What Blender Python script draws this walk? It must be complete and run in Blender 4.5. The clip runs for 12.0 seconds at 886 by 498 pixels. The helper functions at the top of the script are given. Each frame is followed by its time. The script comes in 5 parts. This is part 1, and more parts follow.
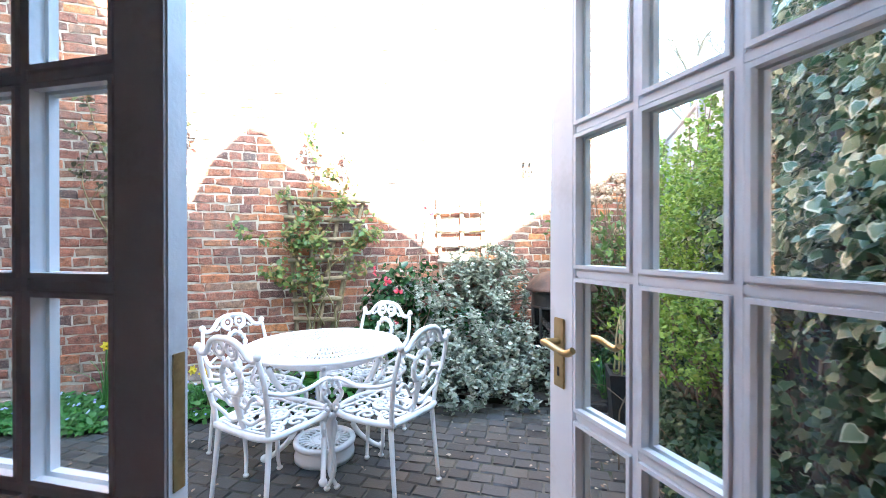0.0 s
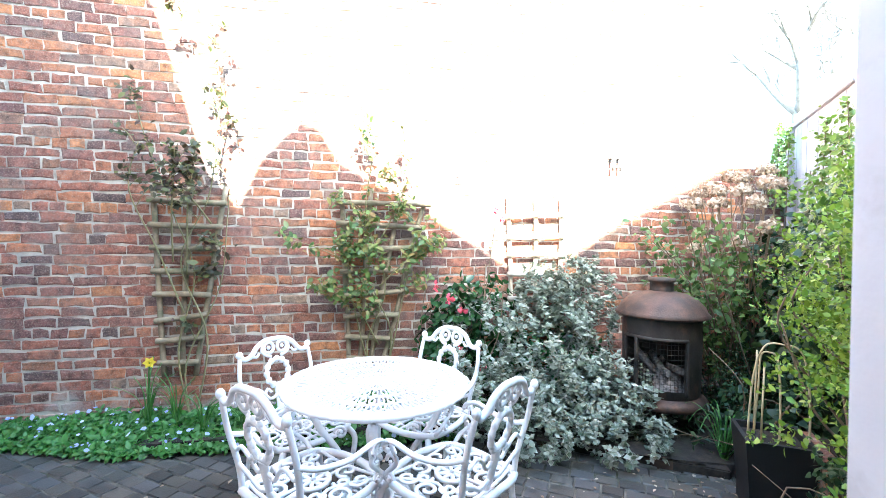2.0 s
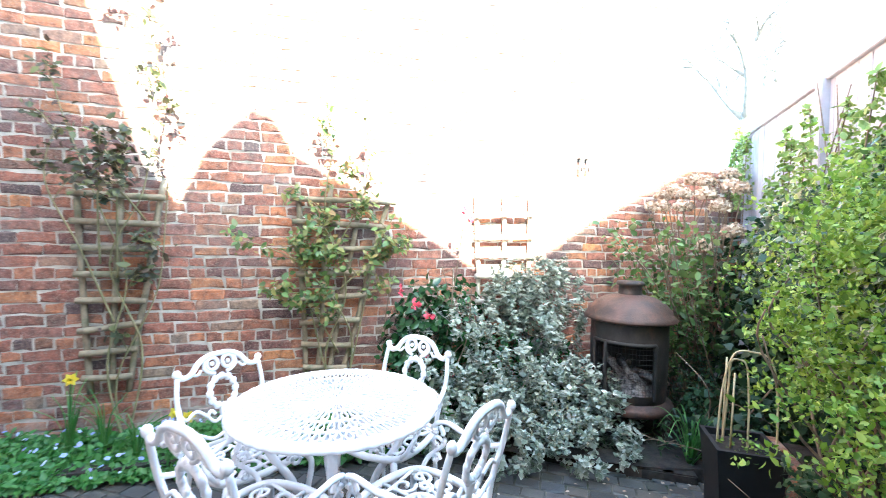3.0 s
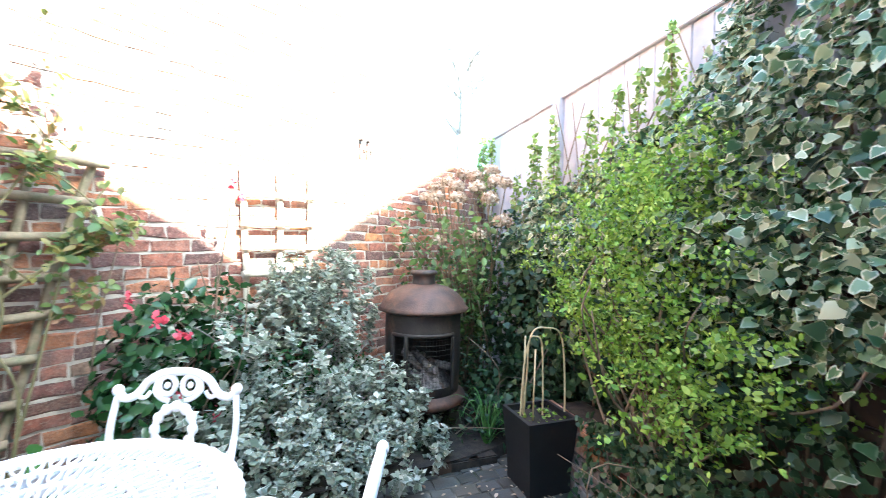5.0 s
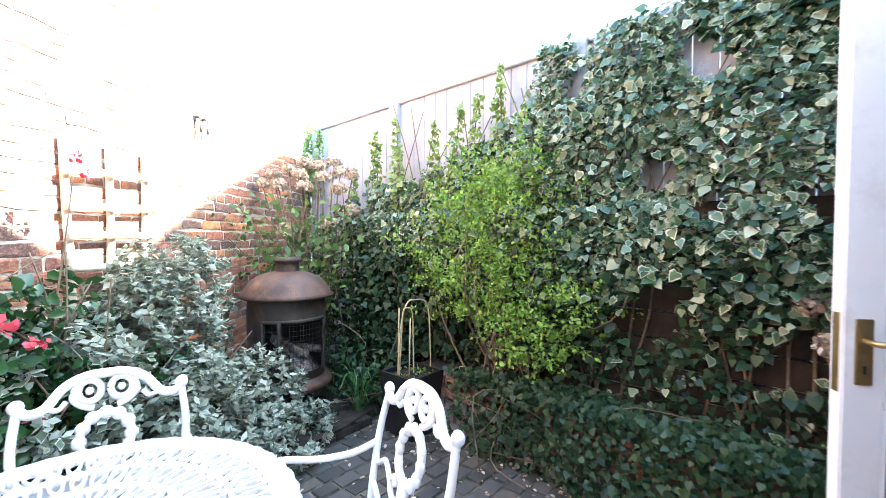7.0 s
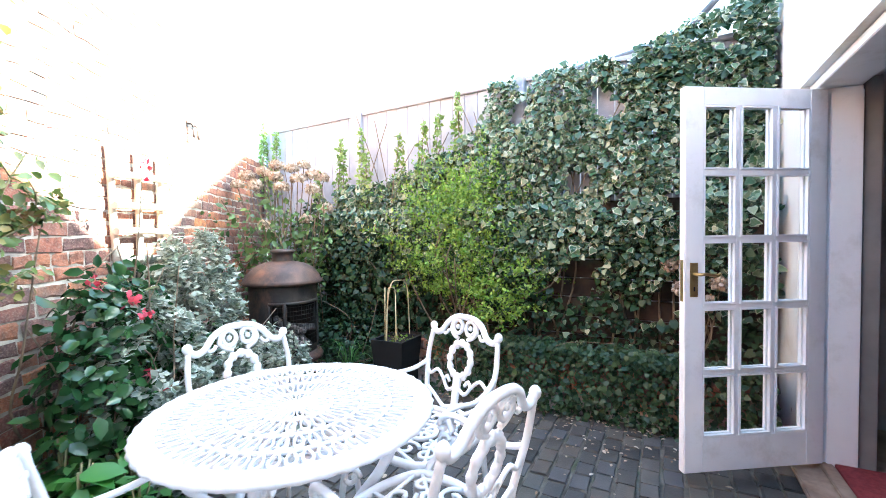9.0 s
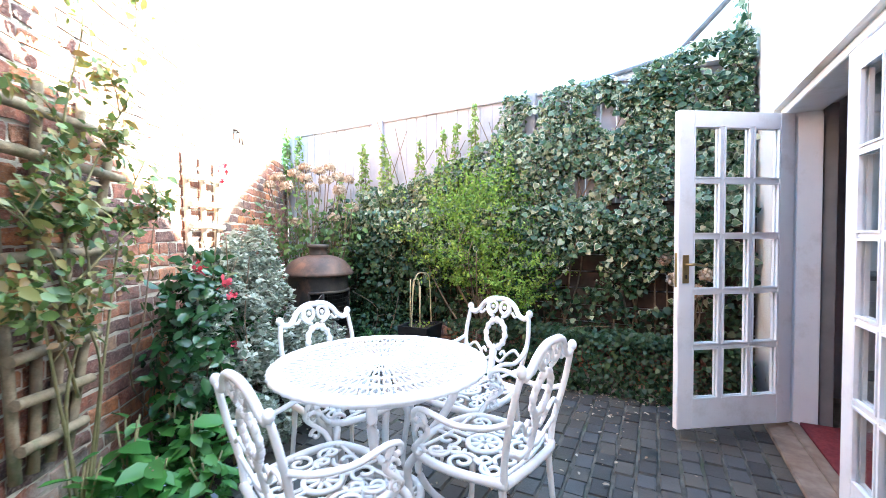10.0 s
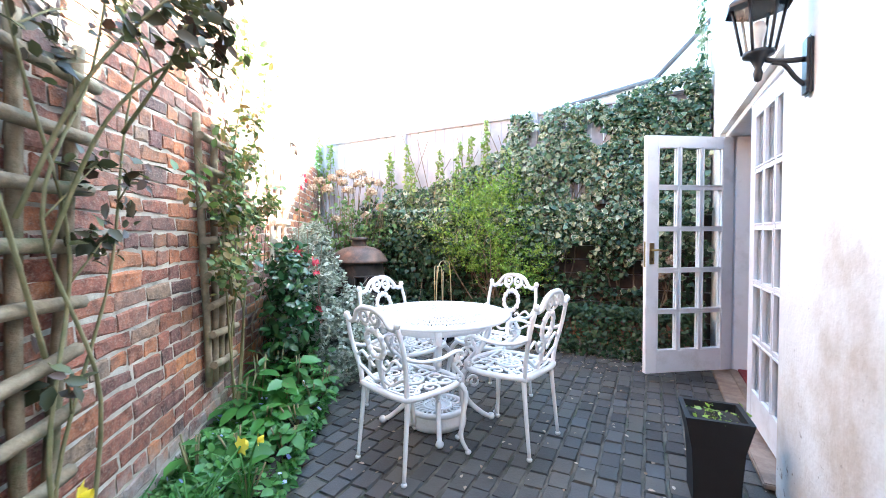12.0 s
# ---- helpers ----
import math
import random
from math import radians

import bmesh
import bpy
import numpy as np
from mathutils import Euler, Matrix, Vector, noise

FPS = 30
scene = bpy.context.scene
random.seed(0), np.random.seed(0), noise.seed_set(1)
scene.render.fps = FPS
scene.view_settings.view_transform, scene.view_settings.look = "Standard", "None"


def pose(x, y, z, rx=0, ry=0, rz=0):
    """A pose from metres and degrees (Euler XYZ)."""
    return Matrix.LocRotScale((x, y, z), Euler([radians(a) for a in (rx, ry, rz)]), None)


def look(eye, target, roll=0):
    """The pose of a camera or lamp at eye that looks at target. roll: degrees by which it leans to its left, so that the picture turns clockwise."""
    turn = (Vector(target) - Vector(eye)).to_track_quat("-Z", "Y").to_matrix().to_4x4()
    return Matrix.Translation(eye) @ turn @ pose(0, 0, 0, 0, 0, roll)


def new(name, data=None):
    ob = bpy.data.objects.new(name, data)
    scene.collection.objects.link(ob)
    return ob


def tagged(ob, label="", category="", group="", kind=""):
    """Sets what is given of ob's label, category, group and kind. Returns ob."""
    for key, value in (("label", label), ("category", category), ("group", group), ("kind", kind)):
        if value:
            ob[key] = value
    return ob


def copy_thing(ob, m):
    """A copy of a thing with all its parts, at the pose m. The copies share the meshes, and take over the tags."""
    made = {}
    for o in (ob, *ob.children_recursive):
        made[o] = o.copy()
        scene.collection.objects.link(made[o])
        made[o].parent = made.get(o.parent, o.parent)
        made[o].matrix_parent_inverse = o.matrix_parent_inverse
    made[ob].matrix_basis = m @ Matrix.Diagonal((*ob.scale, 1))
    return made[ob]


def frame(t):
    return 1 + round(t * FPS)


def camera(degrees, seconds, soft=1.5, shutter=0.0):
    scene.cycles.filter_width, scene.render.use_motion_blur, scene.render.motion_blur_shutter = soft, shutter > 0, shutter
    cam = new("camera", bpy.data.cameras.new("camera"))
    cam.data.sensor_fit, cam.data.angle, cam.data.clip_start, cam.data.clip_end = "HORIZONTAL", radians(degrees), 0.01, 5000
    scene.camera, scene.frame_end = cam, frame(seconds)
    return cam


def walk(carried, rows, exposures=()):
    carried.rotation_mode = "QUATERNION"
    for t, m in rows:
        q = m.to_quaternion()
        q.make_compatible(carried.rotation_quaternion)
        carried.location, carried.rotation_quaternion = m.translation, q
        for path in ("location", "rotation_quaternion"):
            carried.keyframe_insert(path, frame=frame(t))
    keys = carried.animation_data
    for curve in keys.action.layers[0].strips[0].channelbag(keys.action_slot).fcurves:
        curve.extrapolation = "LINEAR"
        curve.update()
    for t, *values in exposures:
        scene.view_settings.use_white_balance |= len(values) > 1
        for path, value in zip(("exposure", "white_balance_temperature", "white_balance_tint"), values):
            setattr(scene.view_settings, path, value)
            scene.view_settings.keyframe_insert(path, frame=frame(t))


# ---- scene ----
cam = camera(93.6, 12.0, soft=0.8, shutter=0.35)
PATH = [
    (0, (0.460, 0.570, 1.370), (1.118, 2.459, 1.362), 0.0),
    (0.5, (0.522, 0.735, 1.391), (1.080, 2.656, 1.384), 0.5),
    (1, (0.560, 0.920, 1.398), (1.022, 2.867, 1.395), 0.4),
    (1.5, (0.530, 1.050, 1.410), (0.947, 3.006, 1.420), 0.7),
    (2, (0.515, 1.145, 1.478), (0.916, 3.104, 1.460), 0.8),
    (2.5, (0.502, 1.21, 1.543), (0.958, 3.156, 1.495), 1.2),
    (2.7, (0.522, 1.253, 1.542), (1.009, 3.192, 1.494), 1.2),
    (4.3, (0.478, 1.818, 1.478), (1.761, 3.351, 1.45), 1.6),
    (4.5, (0.483, 1.881, 1.478), (1.85, 3.341, 1.442), 1.4),
    (5, (0.452, 2.024, 1.448), (2.048, 3.229, 1.423), 1.0),
    (5.5, (0.419, 2.195, 1.412), (2.198, 3.109, 1.399), 0.4),
    (6, (0.324, 2.301, 1.413), (2.211, 2.964, 1.385), 0.5),
    (6.5, (0.114, 2.422, 1.403), (2.071, 2.833, 1.353), 0.4),
    (7, (-0.135, 2.505, 1.398), (1.853, 2.729, 1.346), 0.3),
    (7.2, (-0.257, 2.535, 1.396), (1.735, 2.698, 1.338), 0.2),
    (8.8, (-0.844, 2.988, 1.348), (1.144, 2.784, 1.284), -0.7),
    (9, (-0.912, 3.038, 1.345), (1.075, 2.82, 1.281), -0.8),
    (9.5, (-1.111, 3.209, 1.334), (0.873, 2.963, 1.271), -0.7),
    (10, (-1.308, 3.372, 1.315), (0.674, 3.109, 1.254), -0.4),
    (10.5, (-1.512, 3.482, 1.293), (0.469, 3.219, 1.234), -0.3),
    (11, (-1.715, 3.594, 1.274), (0.266, 3.322, 1.216), -0.3),
    (11.5, (-1.939, 3.669, 1.27), (0.042, 3.402, 1.204), -0.4),
    (12, (-2.153, 3.755, 1.268), (-0.174, 3.475, 1.2), -0.4),
]
EXPOSURES = [(0, 4.2, 5850, -6), (12, 4.2, 5850, -6)]
walk(cam, [(t, look(eye, target, roll)) for t, eye, target, roll in PATH], EXPOSURES)

# ---- world, sun, exposure ----
SUN_UP = 38.0
world = bpy.data.worlds.new("sky")
scene.world = world
world.use_nodes = True
wn = world.node_tree.nodes
sky = wn.new("ShaderNodeTexSky")
sky.sky_type, sky.sun_disc = "NISHITA", False
sky.sun_elevation, sky.sun_rotation = radians(SUN_UP), radians(180)
sky.air_density, sky.dust_density = 1.0, 2.0
wn["Background"].inputs["Strength"].default_value = 0.15
world.node_tree.links.new(sky.outputs["Color"], wn["Background"].inputs["Color"])
sun = new("sun", bpy.data.lights.new("sun", "SUN"))
sun.data.energy, sun.data.angle, sun.data.color = 5.0, radians(0.6), (1.0, 0.95, 0.87)
sun.matrix_world = pose(0, 0, 12, 90 - SUN_UP, 0, 0)


# ---- materials ----
def material(name):
    m = bpy.data.materials.new(name)
    m.use_nodes = True
    nt = m.node_tree
    return m, nt, nt.nodes["Principled BSDF"], nt.links.new


def noise_node(nt, scale, detail=4.0, rough=0.6, coords="Object"):
    tc = nt.nodes.new("ShaderNodeNewGeometry" if coords == "Position" else "ShaderNodeTexCoord")
    n = nt.nodes.new("ShaderNodeTexNoise")
    n.inputs["Scale"].default_value, n.inputs["Detail"].default_value = scale, detail
    n.inputs["Roughness"].default_value = rough
    nt.links.new(tc.outputs[coords], n.inputs["Vector"])
    return n


def ramp(nt, stops):
    r = nt.nodes.new("ShaderNodeValToRGB")
    el = r.color_ramp.elements
    while len(el) < len(stops):
        el.new(0.5)
    for e, (p, c) in zip(el, stops):
        e.position, e.color = p, (*c, 1)
    return r


def random_value(nt):
    """A value that differs from piece to piece, be it an object of its own or an island of a mesh."""
    a, b = nt.nodes.new("ShaderNodeObjectInfo"), nt.nodes.new("ShaderNodeNewGeometry")
    add, fr = nt.nodes.new("ShaderNodeMath"), nt.nodes.new("ShaderNodeMath")
    add.operation, fr.operation = "ADD", "FRACT"
    nt.links.new(a.outputs["Random"], add.inputs[0])
    nt.links.new(b.outputs["Random Per Island"], add.inputs[1])
    nt.links.new(add.outputs[0], fr.inputs[0])
    return fr


def mix(nt, fac, a, b, blend="MIX"):
    m = nt.nodes.new("ShaderNodeMix")
    m.data_type, m.blend_type = "RGBA", blend
    if isinstance(fac, float):
        m.inputs[0].default_value = fac
    else:
        nt.links.new(fac, m.inputs[0])
    for sock, v in ((m.inputs[6], a), (m.inputs[7], b)):
        if isinstance(v, tuple):
            sock.default_value = (*v, 1)
        else:
            nt.links.new(v, sock)
    return m.outputs[2]


def bump(nt, height, strength, distance):
    b = nt.nodes.new("ShaderNodeBump")
    b.inputs["Strength"].default_value, b.inputs["Distance"].default_value = strength, distance
    nt.links.new(height, b.inputs["Height"])
    return b.outputs["Normal"]


def surface(name, c1, c2, scale=8.0, rough=0.7, relief=0.3, metal=0.0, fine=90.0, c3=None, stain=2.5):
    """A grained surface: two tones by a broad noise, a third by another, and fine relief."""
    m, nt, p, link = material(name)
    n1, n2, n3 = noise_node(nt, scale), noise_node(nt, fine, 3.0), noise_node(nt, stain, 6.0, 0.7)
    col = ramp(nt, [(0.35, c1), (0.65, c2)])
    link(n1.outputs["Fac"], col.inputs["Fac"])
    out = col.outputs["Color"]
    if c3:
        f = ramp(nt, [(0.52, (0, 0, 0)), (0.68, (1, 1, 1))])
        link(n3.outputs["Fac"], f.inputs["Fac"])
        out = mix(nt, f.outputs["Color"], out, c3)
    link(out, p.inputs["Base Color"])
    p.inputs["Roughness"].default_value, p.inputs["Metallic"].default_value = rough, metal
    link(bump(nt, n2.outputs["Fac"], relief, 0.004), p.inputs["Normal"])
    return m


def brick_material():
    m, nt, p, link = material("old_brick")
    rv = random_value(nt)
    col = ramp(nt, [(0.0, (0.25, 0.095, 0.065)), (0.18, (0.33, 0.125, 0.08)), (0.32, (0.16, 0.075, 0.07)), (0.46, (0.45, 0.175, 0.08)),
                    (0.60, (0.27, 0.12, 0.09)), (0.74, (0.10, 0.065, 0.065)), (0.86, (0.52, 0.215, 0.085)), (0.93, (0.30, 0.13, 0.09)), (1.0, (0.27, 0.20, 0.14))])
    link(rv.outputs[0], col.inputs["Fac"])
    n1, n2, n3 = noise_node(nt, 17.0, 5.0, 0.7, "Position"), noise_node(nt, 95.0, 4.0, 0.65, "Position"), noise_node(nt, 2.2, 7.0, 0.7, "Position")
    f1 = ramp(nt, [(0.30, (0.26, 0.25, 0.26)), (0.5, (0.78, 0.75, 0.74)), (0.70, (1.35, 1.27, 1.2))])
    link(n1.outputs["Fac"], f1.inputs["Fac"])
    c = mix(nt, 1.0, col.outputs["Color"], f1.outputs["Color"], "MULTIPLY")
    f2 = ramp(nt, [(0.50, (0, 0, 0)), (0.72, (0.65, 0.65, 0.65))])
    link(n2.outputs["Fac"], f2.inputs["Fac"])
    c = mix(nt, f2.outputs["Color"], c, (0.40, 0.29, 0.225))
    f3 = ramp(nt, [(0.50, (0, 0, 0)), (0.66, (0.45, 0.45, 0.45))])
    link(n3.outputs["Fac"], f3.inputs["Fac"])
    c = mix(nt, f3.outputs["Color"], c, (0.17, 0.15, 0.135))
    # salts that bloom out of the lowest courses, and a green film behind the climbers
    ge, sp = nt.nodes.new("ShaderNodeNewGeometry"), nt.nodes.new("ShaderNodeSeparateXYZ")
    link(ge.outputs["Position"], sp.inputs[0])
    ad = nt.nodes.new("ShaderNodeMath")
    ad.operation, ad.inputs[1].default_value = "MULTIPLY_ADD", -0.9
    link(sp.outputs["Z"], ad.inputs[0])
    link(n3.outputs["Fac"], ad.inputs[2])
    f4 = ramp(nt, [(0.24, (0, 0, 0)), (0.42, (0.75, 0.75, 0.75))])
    link(ad.outputs[0], f4.inputs["Fac"])
    c = mix(nt, f4.outputs["Color"], c, (0.44, 0.41, 0.38))
    link(c, p.inputs["Base Color"])
    p.inputs["Roughness"].default_value = 0.9
    link(bump(nt, n2.outputs["Fac"], 0.8, 0.006), p.inputs["Normal"])
    return m


def sett_material():
    m, nt, p, link = material("blue_grey_setts")
    rv = random_value(nt)
    col = ramp(nt, [(0.0, (0.035, 0.034, 0.033)), (0.3, (0.062, 0.058, 0.054)), (0.55, (0.075, 0.075, 0.078)), (0.8, (0.095, 0.083, 0.068)), (1.0, (0.05, 0.048, 0.045))])
    link(rv.outputs[0], col.inputs["Fac"])
    n1, n2, n3 = noise_node(nt, 13.0, 5.0, 0.7, "Position"), noise_node(nt, 75.0, 4.0, 0.65, "Position"), noise_node(nt, 1.3, 6.0, 0.7, "Position")
    f1 = ramp(nt, [(0.3, (0.65, 0.65, 0.65)), (0.72, (1.35, 1.33, 1.3))])
    link(n1.outputs["Fac"], f1.inputs["Fac"])
    c = mix(nt, 1.0, col.outputs["Color"], f1.outputs["Color"], "MULTIPLY")
    f2 = ramp(nt, [(0.66, (0, 0, 0)), (0.8, (0.6, 0.6, 0.6))])
    link(n2.outputs["Fac"], f2.inputs["Fac"])
    c = mix(nt, f2.outputs["Color"], c, (0.05, 0.06, 0.03))
    f3 = ramp(nt, [(0.55, (0, 0, 0)), (0.7, (0.6, 0.6, 0.6))])
    link(n3.outputs["Fac"], f3.inputs["Fac"])
    c = mix(nt, f3.outputs["Color"], c, (0.052, 0.056, 0.035))
    link(c, p.inputs["Base Color"])
    g = ramp(nt, [(0.3, (0.42, 0.42, 0.42)), (0.7, (0.7, 0.7, 0.7))])
    link(n1.outputs["Fac"], g.inputs["Fac"])
    link(g.outputs["Color"], p.inputs["Roughness"])
    link(bump(nt, n2.outputs["Fac"], 0.5, 0.005), p.inputs["Normal"])
    return m


def leaf_material(name, tones, rim=None, rim_from=0.6, gloss=0.45, through_light=0.25):
    """Leaves: a tone for each leaf, an edge of another tone where the leaf has one, and light that shines through."""
    m, nt, p, link = material(name)
    rv = random_value(nt)
    col = ramp(nt, [(i / max(1, len(tones) - 1), t) for i, t in enumerate(tones)])
    link(rv.outputs[0], col.inputs["Fac"])
    c = col.outputs["Color"]
    if rim:
        at = nt.nodes.new("ShaderNodeAttribute")
        at.attribute_name = "edge"
        n = noise_node(nt, 38.0, 3.0)
        ad = nt.nodes.new("ShaderNodeMath")
        ad.operation, ad.inputs[1].default_value = "MULTIPLY_ADD", 0.9
        link(n.outputs["Fac"], ad.inputs[0])
        link(at.outputs["Fac"], ad.inputs[2])
        f = ramp(nt, [(rim_from, (0, 0, 0)), (min(1.0, rim_from + 0.24), (1, 1, 1))])
        sub = nt.nodes.new("ShaderNodeMath")
        sub.operation, sub.inputs[1].default_value = "SUBTRACT", 0.45
        link(ad.outputs[0], sub.inputs[0])
        link(sub.outputs[0], f.inputs["Fac"])
        pick, few = nt.nodes.new("ShaderNodeMath"), nt.nodes.new("ShaderNodeMath")
        pick.operation, pick.inputs[1].default_value, few.operation = "MULTIPLY", 7.31, "FRACT"
        link(rv.outputs[0], pick.inputs[0])
        link(pick.outputs[0], few.inputs[0])
        some = ramp(nt, [(0.35, (0.15, 0.15, 0.15)), (0.75, (1, 1, 1))])
        link(few.outputs[0], some.inputs["Fac"])
        c = mix(nt, mix(nt, 1.0, f.outputs["Color"], some.outputs["Color"], "MULTIPLY"), c, rim)
    link(c, p.inputs["Base Color"])
    p.inputs["Roughness"].default_value = gloss
    tr, mx = nt.nodes.new("ShaderNodeBsdfTranslucent"), nt.nodes.new("ShaderNodeMixShader")
    link(c, tr.inputs["Color"])
    mx.inputs["Fac"].default_value = through_light
    link(p.outputs["BSDF"], mx.inputs[1])
    link(tr.outputs["BSDF"], mx.inputs[2])
    link(mx.outputs[0], nt.nodes["Material Output"].inputs["Surface"])
    return m


def glass_material():
    m, nt, p, link = material("window_glass")
    fr, gl, tr, mx, pw, ad = (nt.nodes.new("ShaderNode" + k) for k in ("LayerWeight", "BsdfGlossy", "BsdfTransparent", "MixShader", "Math", "Math"))
    gl.inputs["Roughness"].default_value = 0.01
    pw.operation, pw.inputs[1].default_value = "POWER", 4.0
    ad.operation, ad.inputs[1].default_value, ad.inputs[2].default_value = "MULTIPLY_ADD", 0.5, 0.025
    fr.inputs["Blend"].default_value = 0.5
    tr.inputs["Color"].default_value = (0.97, 0.98, 0.975, 1)
    link(fr.outputs["Facing"], pw.inputs[0])
    link(pw.outputs[0], ad.inputs[0])
    link(ad.outputs[0], mx.inputs["Fac"])
    link(tr.outputs[0], mx.inputs[1])
    link(gl.outputs[0], mx.inputs[2])
    link(mx.outputs[0], nt.nodes["Material Output"].inputs["Surface"])
    return m


BRICK, SETT, GLASS = brick_material(), sett_material(), glass_material()
MORTAR = surface("lime_mortar", (0.36, 0.32, 0.27), (0.54, 0.49, 0.42), 9.0, 0.95, 1.0, c3=(0.22, 0.20, 0.165), stain=3.0)
JOINT = surface("gritty_joint_sand", (0.035, 0.032, 0.026), (0.15, 0.135, 0.11), 7.0, 0.95, 1.0, c3=(0.03, 0.045, 0.018), stain=3.0)
SOIL = surface("dark_soil", (0.015, 0.011, 0.009), (0.04, 0.030, 0.022), 18.0, 0.95, 1.0, c3=(0.038, 0.042, 0.022))
RENDER = surface("white_painted_render", (0.72, 0.70, 0.66), (0.80, 0.78, 0.74), 2.2, 0.85, 0.7, fine=45.0, c3=(0.56, 0.49, 0.40), stain=1.0)


def flaked(m):
    """Small flaked spots in old paint, most of them near the ground."""
    nt = m.node_tree
    p = nt.nodes["Principled BSDF"]
    was = p.inputs["Base Color"].links[0].from_socket
    ge, sp = nt.nodes.new("ShaderNodeNewGeometry"), nt.nodes.new("ShaderNodeSeparateXYZ")
    nt.links.new(ge.outputs["Position"], sp.inputs[0])
    n = noise_node(nt, 11.0, 5.0, 0.75, "Position")
    ad = nt.nodes.new("ShaderNodeMath")
    ad.operation, ad.inputs[1].default_value = "MULTIPLY_ADD", -0.09
    nt.links.new(sp.outputs["Z"], ad.inputs[0])
    nt.links.new(n.outputs["Fac"], ad.inputs[2])
    f = ramp(nt, [(0.60, (0, 0, 0)), (0.64, (1, 1, 1))])
    nt.links.new(ad.outputs[0], f.inputs["Fac"])
    nt.links.new(mix(nt, f.outputs["Color"], was, (0.30, 0.26, 0.21)), p.inputs["Base Color"])


flaked(RENDER)
WHITE = surface("white_gloss_paint", (0.84, 0.83, 0.84), (0.88, 0.87, 0.88), 6.0, 0.35, 0.12, c3=(0.74, 0.72, 0.71), stain=5.0)
CAST = surface("white_painted_cast_metal", (0.82, 0.81, 0.81), (0.87, 0.86, 0.86), 10.0, 0.42, 0.35, c3=(0.76, 0.74, 0.72), stain=6.0)
FENCE = surface("pale_lilac_painted_boards", (0.40, 0.38, 0.41), (0.50, 0.48, 0.51), 5.0, 0.8, 0.5, c3=(0.48, 0.45, 0.44), stain=2.0)
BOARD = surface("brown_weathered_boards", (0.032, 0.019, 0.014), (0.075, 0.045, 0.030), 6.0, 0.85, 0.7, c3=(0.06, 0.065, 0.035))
TIMBER = surface("greenish_rustic_timber", (0.17, 0.13, 0.08), (0.30, 0.24, 0.16), 14.0, 0.85, 0.8, c3=(0.13, 0.14, 0.07), stain=6.0)
# the same timber, lightened so that full sun is in its colour
SUNLITWOOD = surface("sunlit_rustic_timber", (0.46, 0.41, 0.33), (0.58, 0.53, 0.45), 12.0, 0.85, 0.6, c3=(0.34, 0.31, 0.24), stain=6.0)
SILL = surface("worn_brown_sill", (0.20, 0.13, 0.09), (0.32, 0.24, 0.18), 9.0, 0.7, 0.5, c3=(0.14, 0.10, 0.08))
RUST = surface("rusted_dark_iron", (0.045, 0.032, 0.028), (0.11, 0.062, 0.046), 5.0, 0.6, 0.7, metal=0.35, c3=(0.16, 0.08, 0.052), stain=3.0)
IRON = surface("sooty_black_iron", (0.018, 0.016, 0.015), (0.05, 0.04, 0.035), 6.0, 0.6, 0.6, metal=0.3, c3=(0.10, 0.055, 0.04), stain=5.0)
ASH = surface("ash_and_charred_wood", (0.04, 0.035, 0.033), (0.24, 0.21, 0.20), 30.0, 0.9, 0.9, c3=(0.09, 0.05, 0.035), stain=12.0)
BLACK = surface("black_glazed_pot", (0.006, 0.006, 0.007), (0.010, 0.010, 0.011), 6.0, 0.6, 0.2)
LAMPBLACK = surface("black_painted_aluminium", (0.014, 0.015, 0.017), (0.025, 0.026, 0.03), 9.0, 0.4, 0.3)
BRASS = surface("worn_brass", (0.42, 0.30, 0.13), (0.55, 0.42, 0.22), 20.0, 0.35, 0.3, metal=0.9, c3=(0.25, 0.18, 0.10), stain=9.0)
TWIG = surface("brown_twig", (0.13, 0.09, 0.06), (0.24, 0.17, 0.11), 20.0, 0.85, 0.6)
GREENTWIG = surface("green_brown_stem", (0.16, 0.15, 0.06), (0.26, 0.22, 0.11), 20.0, 0.7, 0.4)
CANE = surface("bent_bamboo_cane", (0.48, 0.38, 0.20), (0.60, 0.50, 0.30), 14.0, 0.55, 0.3)
BARK = surface("grey_bark", (0.20, 0.185, 0.17), (0.34, 0.31, 0.28), 8.0, 0.9, 0.6)
SLATE = surface("grey_roof_slate", (0.10, 0.10, 0.11), (0.15, 0.15, 0.165), 7.0, 0.75, 0.5)
# grey darkened so that the dimness of the room is in the plaster's colour
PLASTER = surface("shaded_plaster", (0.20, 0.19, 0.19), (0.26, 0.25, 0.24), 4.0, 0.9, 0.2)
UNIT = surface("grey_painted_cabinet", (0.36, 0.35, 0.35), (0.42, 0.41, 0.41), 5.0, 0.5, 0.1)
CARPET = surface("maroon_mat", (0.16, 0.02, 0.025), (0.24, 0.035, 0.04), 40.0, 0.95, 0.9)
PINK = leaf_material("pink_petals", [(0.52, 0.03, 0.06), (0.66, 0.10, 0.14), (0.45, 0.02, 0.05)], gloss=0.5)
YELLOW = leaf_material("yellow_petals", [(0.80, 0.62, 0.04), (0.85, 0.72, 0.10)], gloss=0.5)
BLUE = leaf_material("blue_petals", [(0.30, 0.36, 0.75), (0.45, 0.50, 0.85), (0.65, 0.70, 0.90)], gloss=0.5)
DRYHEAD = leaf_material("dried_flower_heads", [(0.24, 0.15, 0.09), (0.46, 0.36, 0.26), (0.64, 0.55, 0.44), (0.34, 0.22, 0.14)], gloss=0.8)
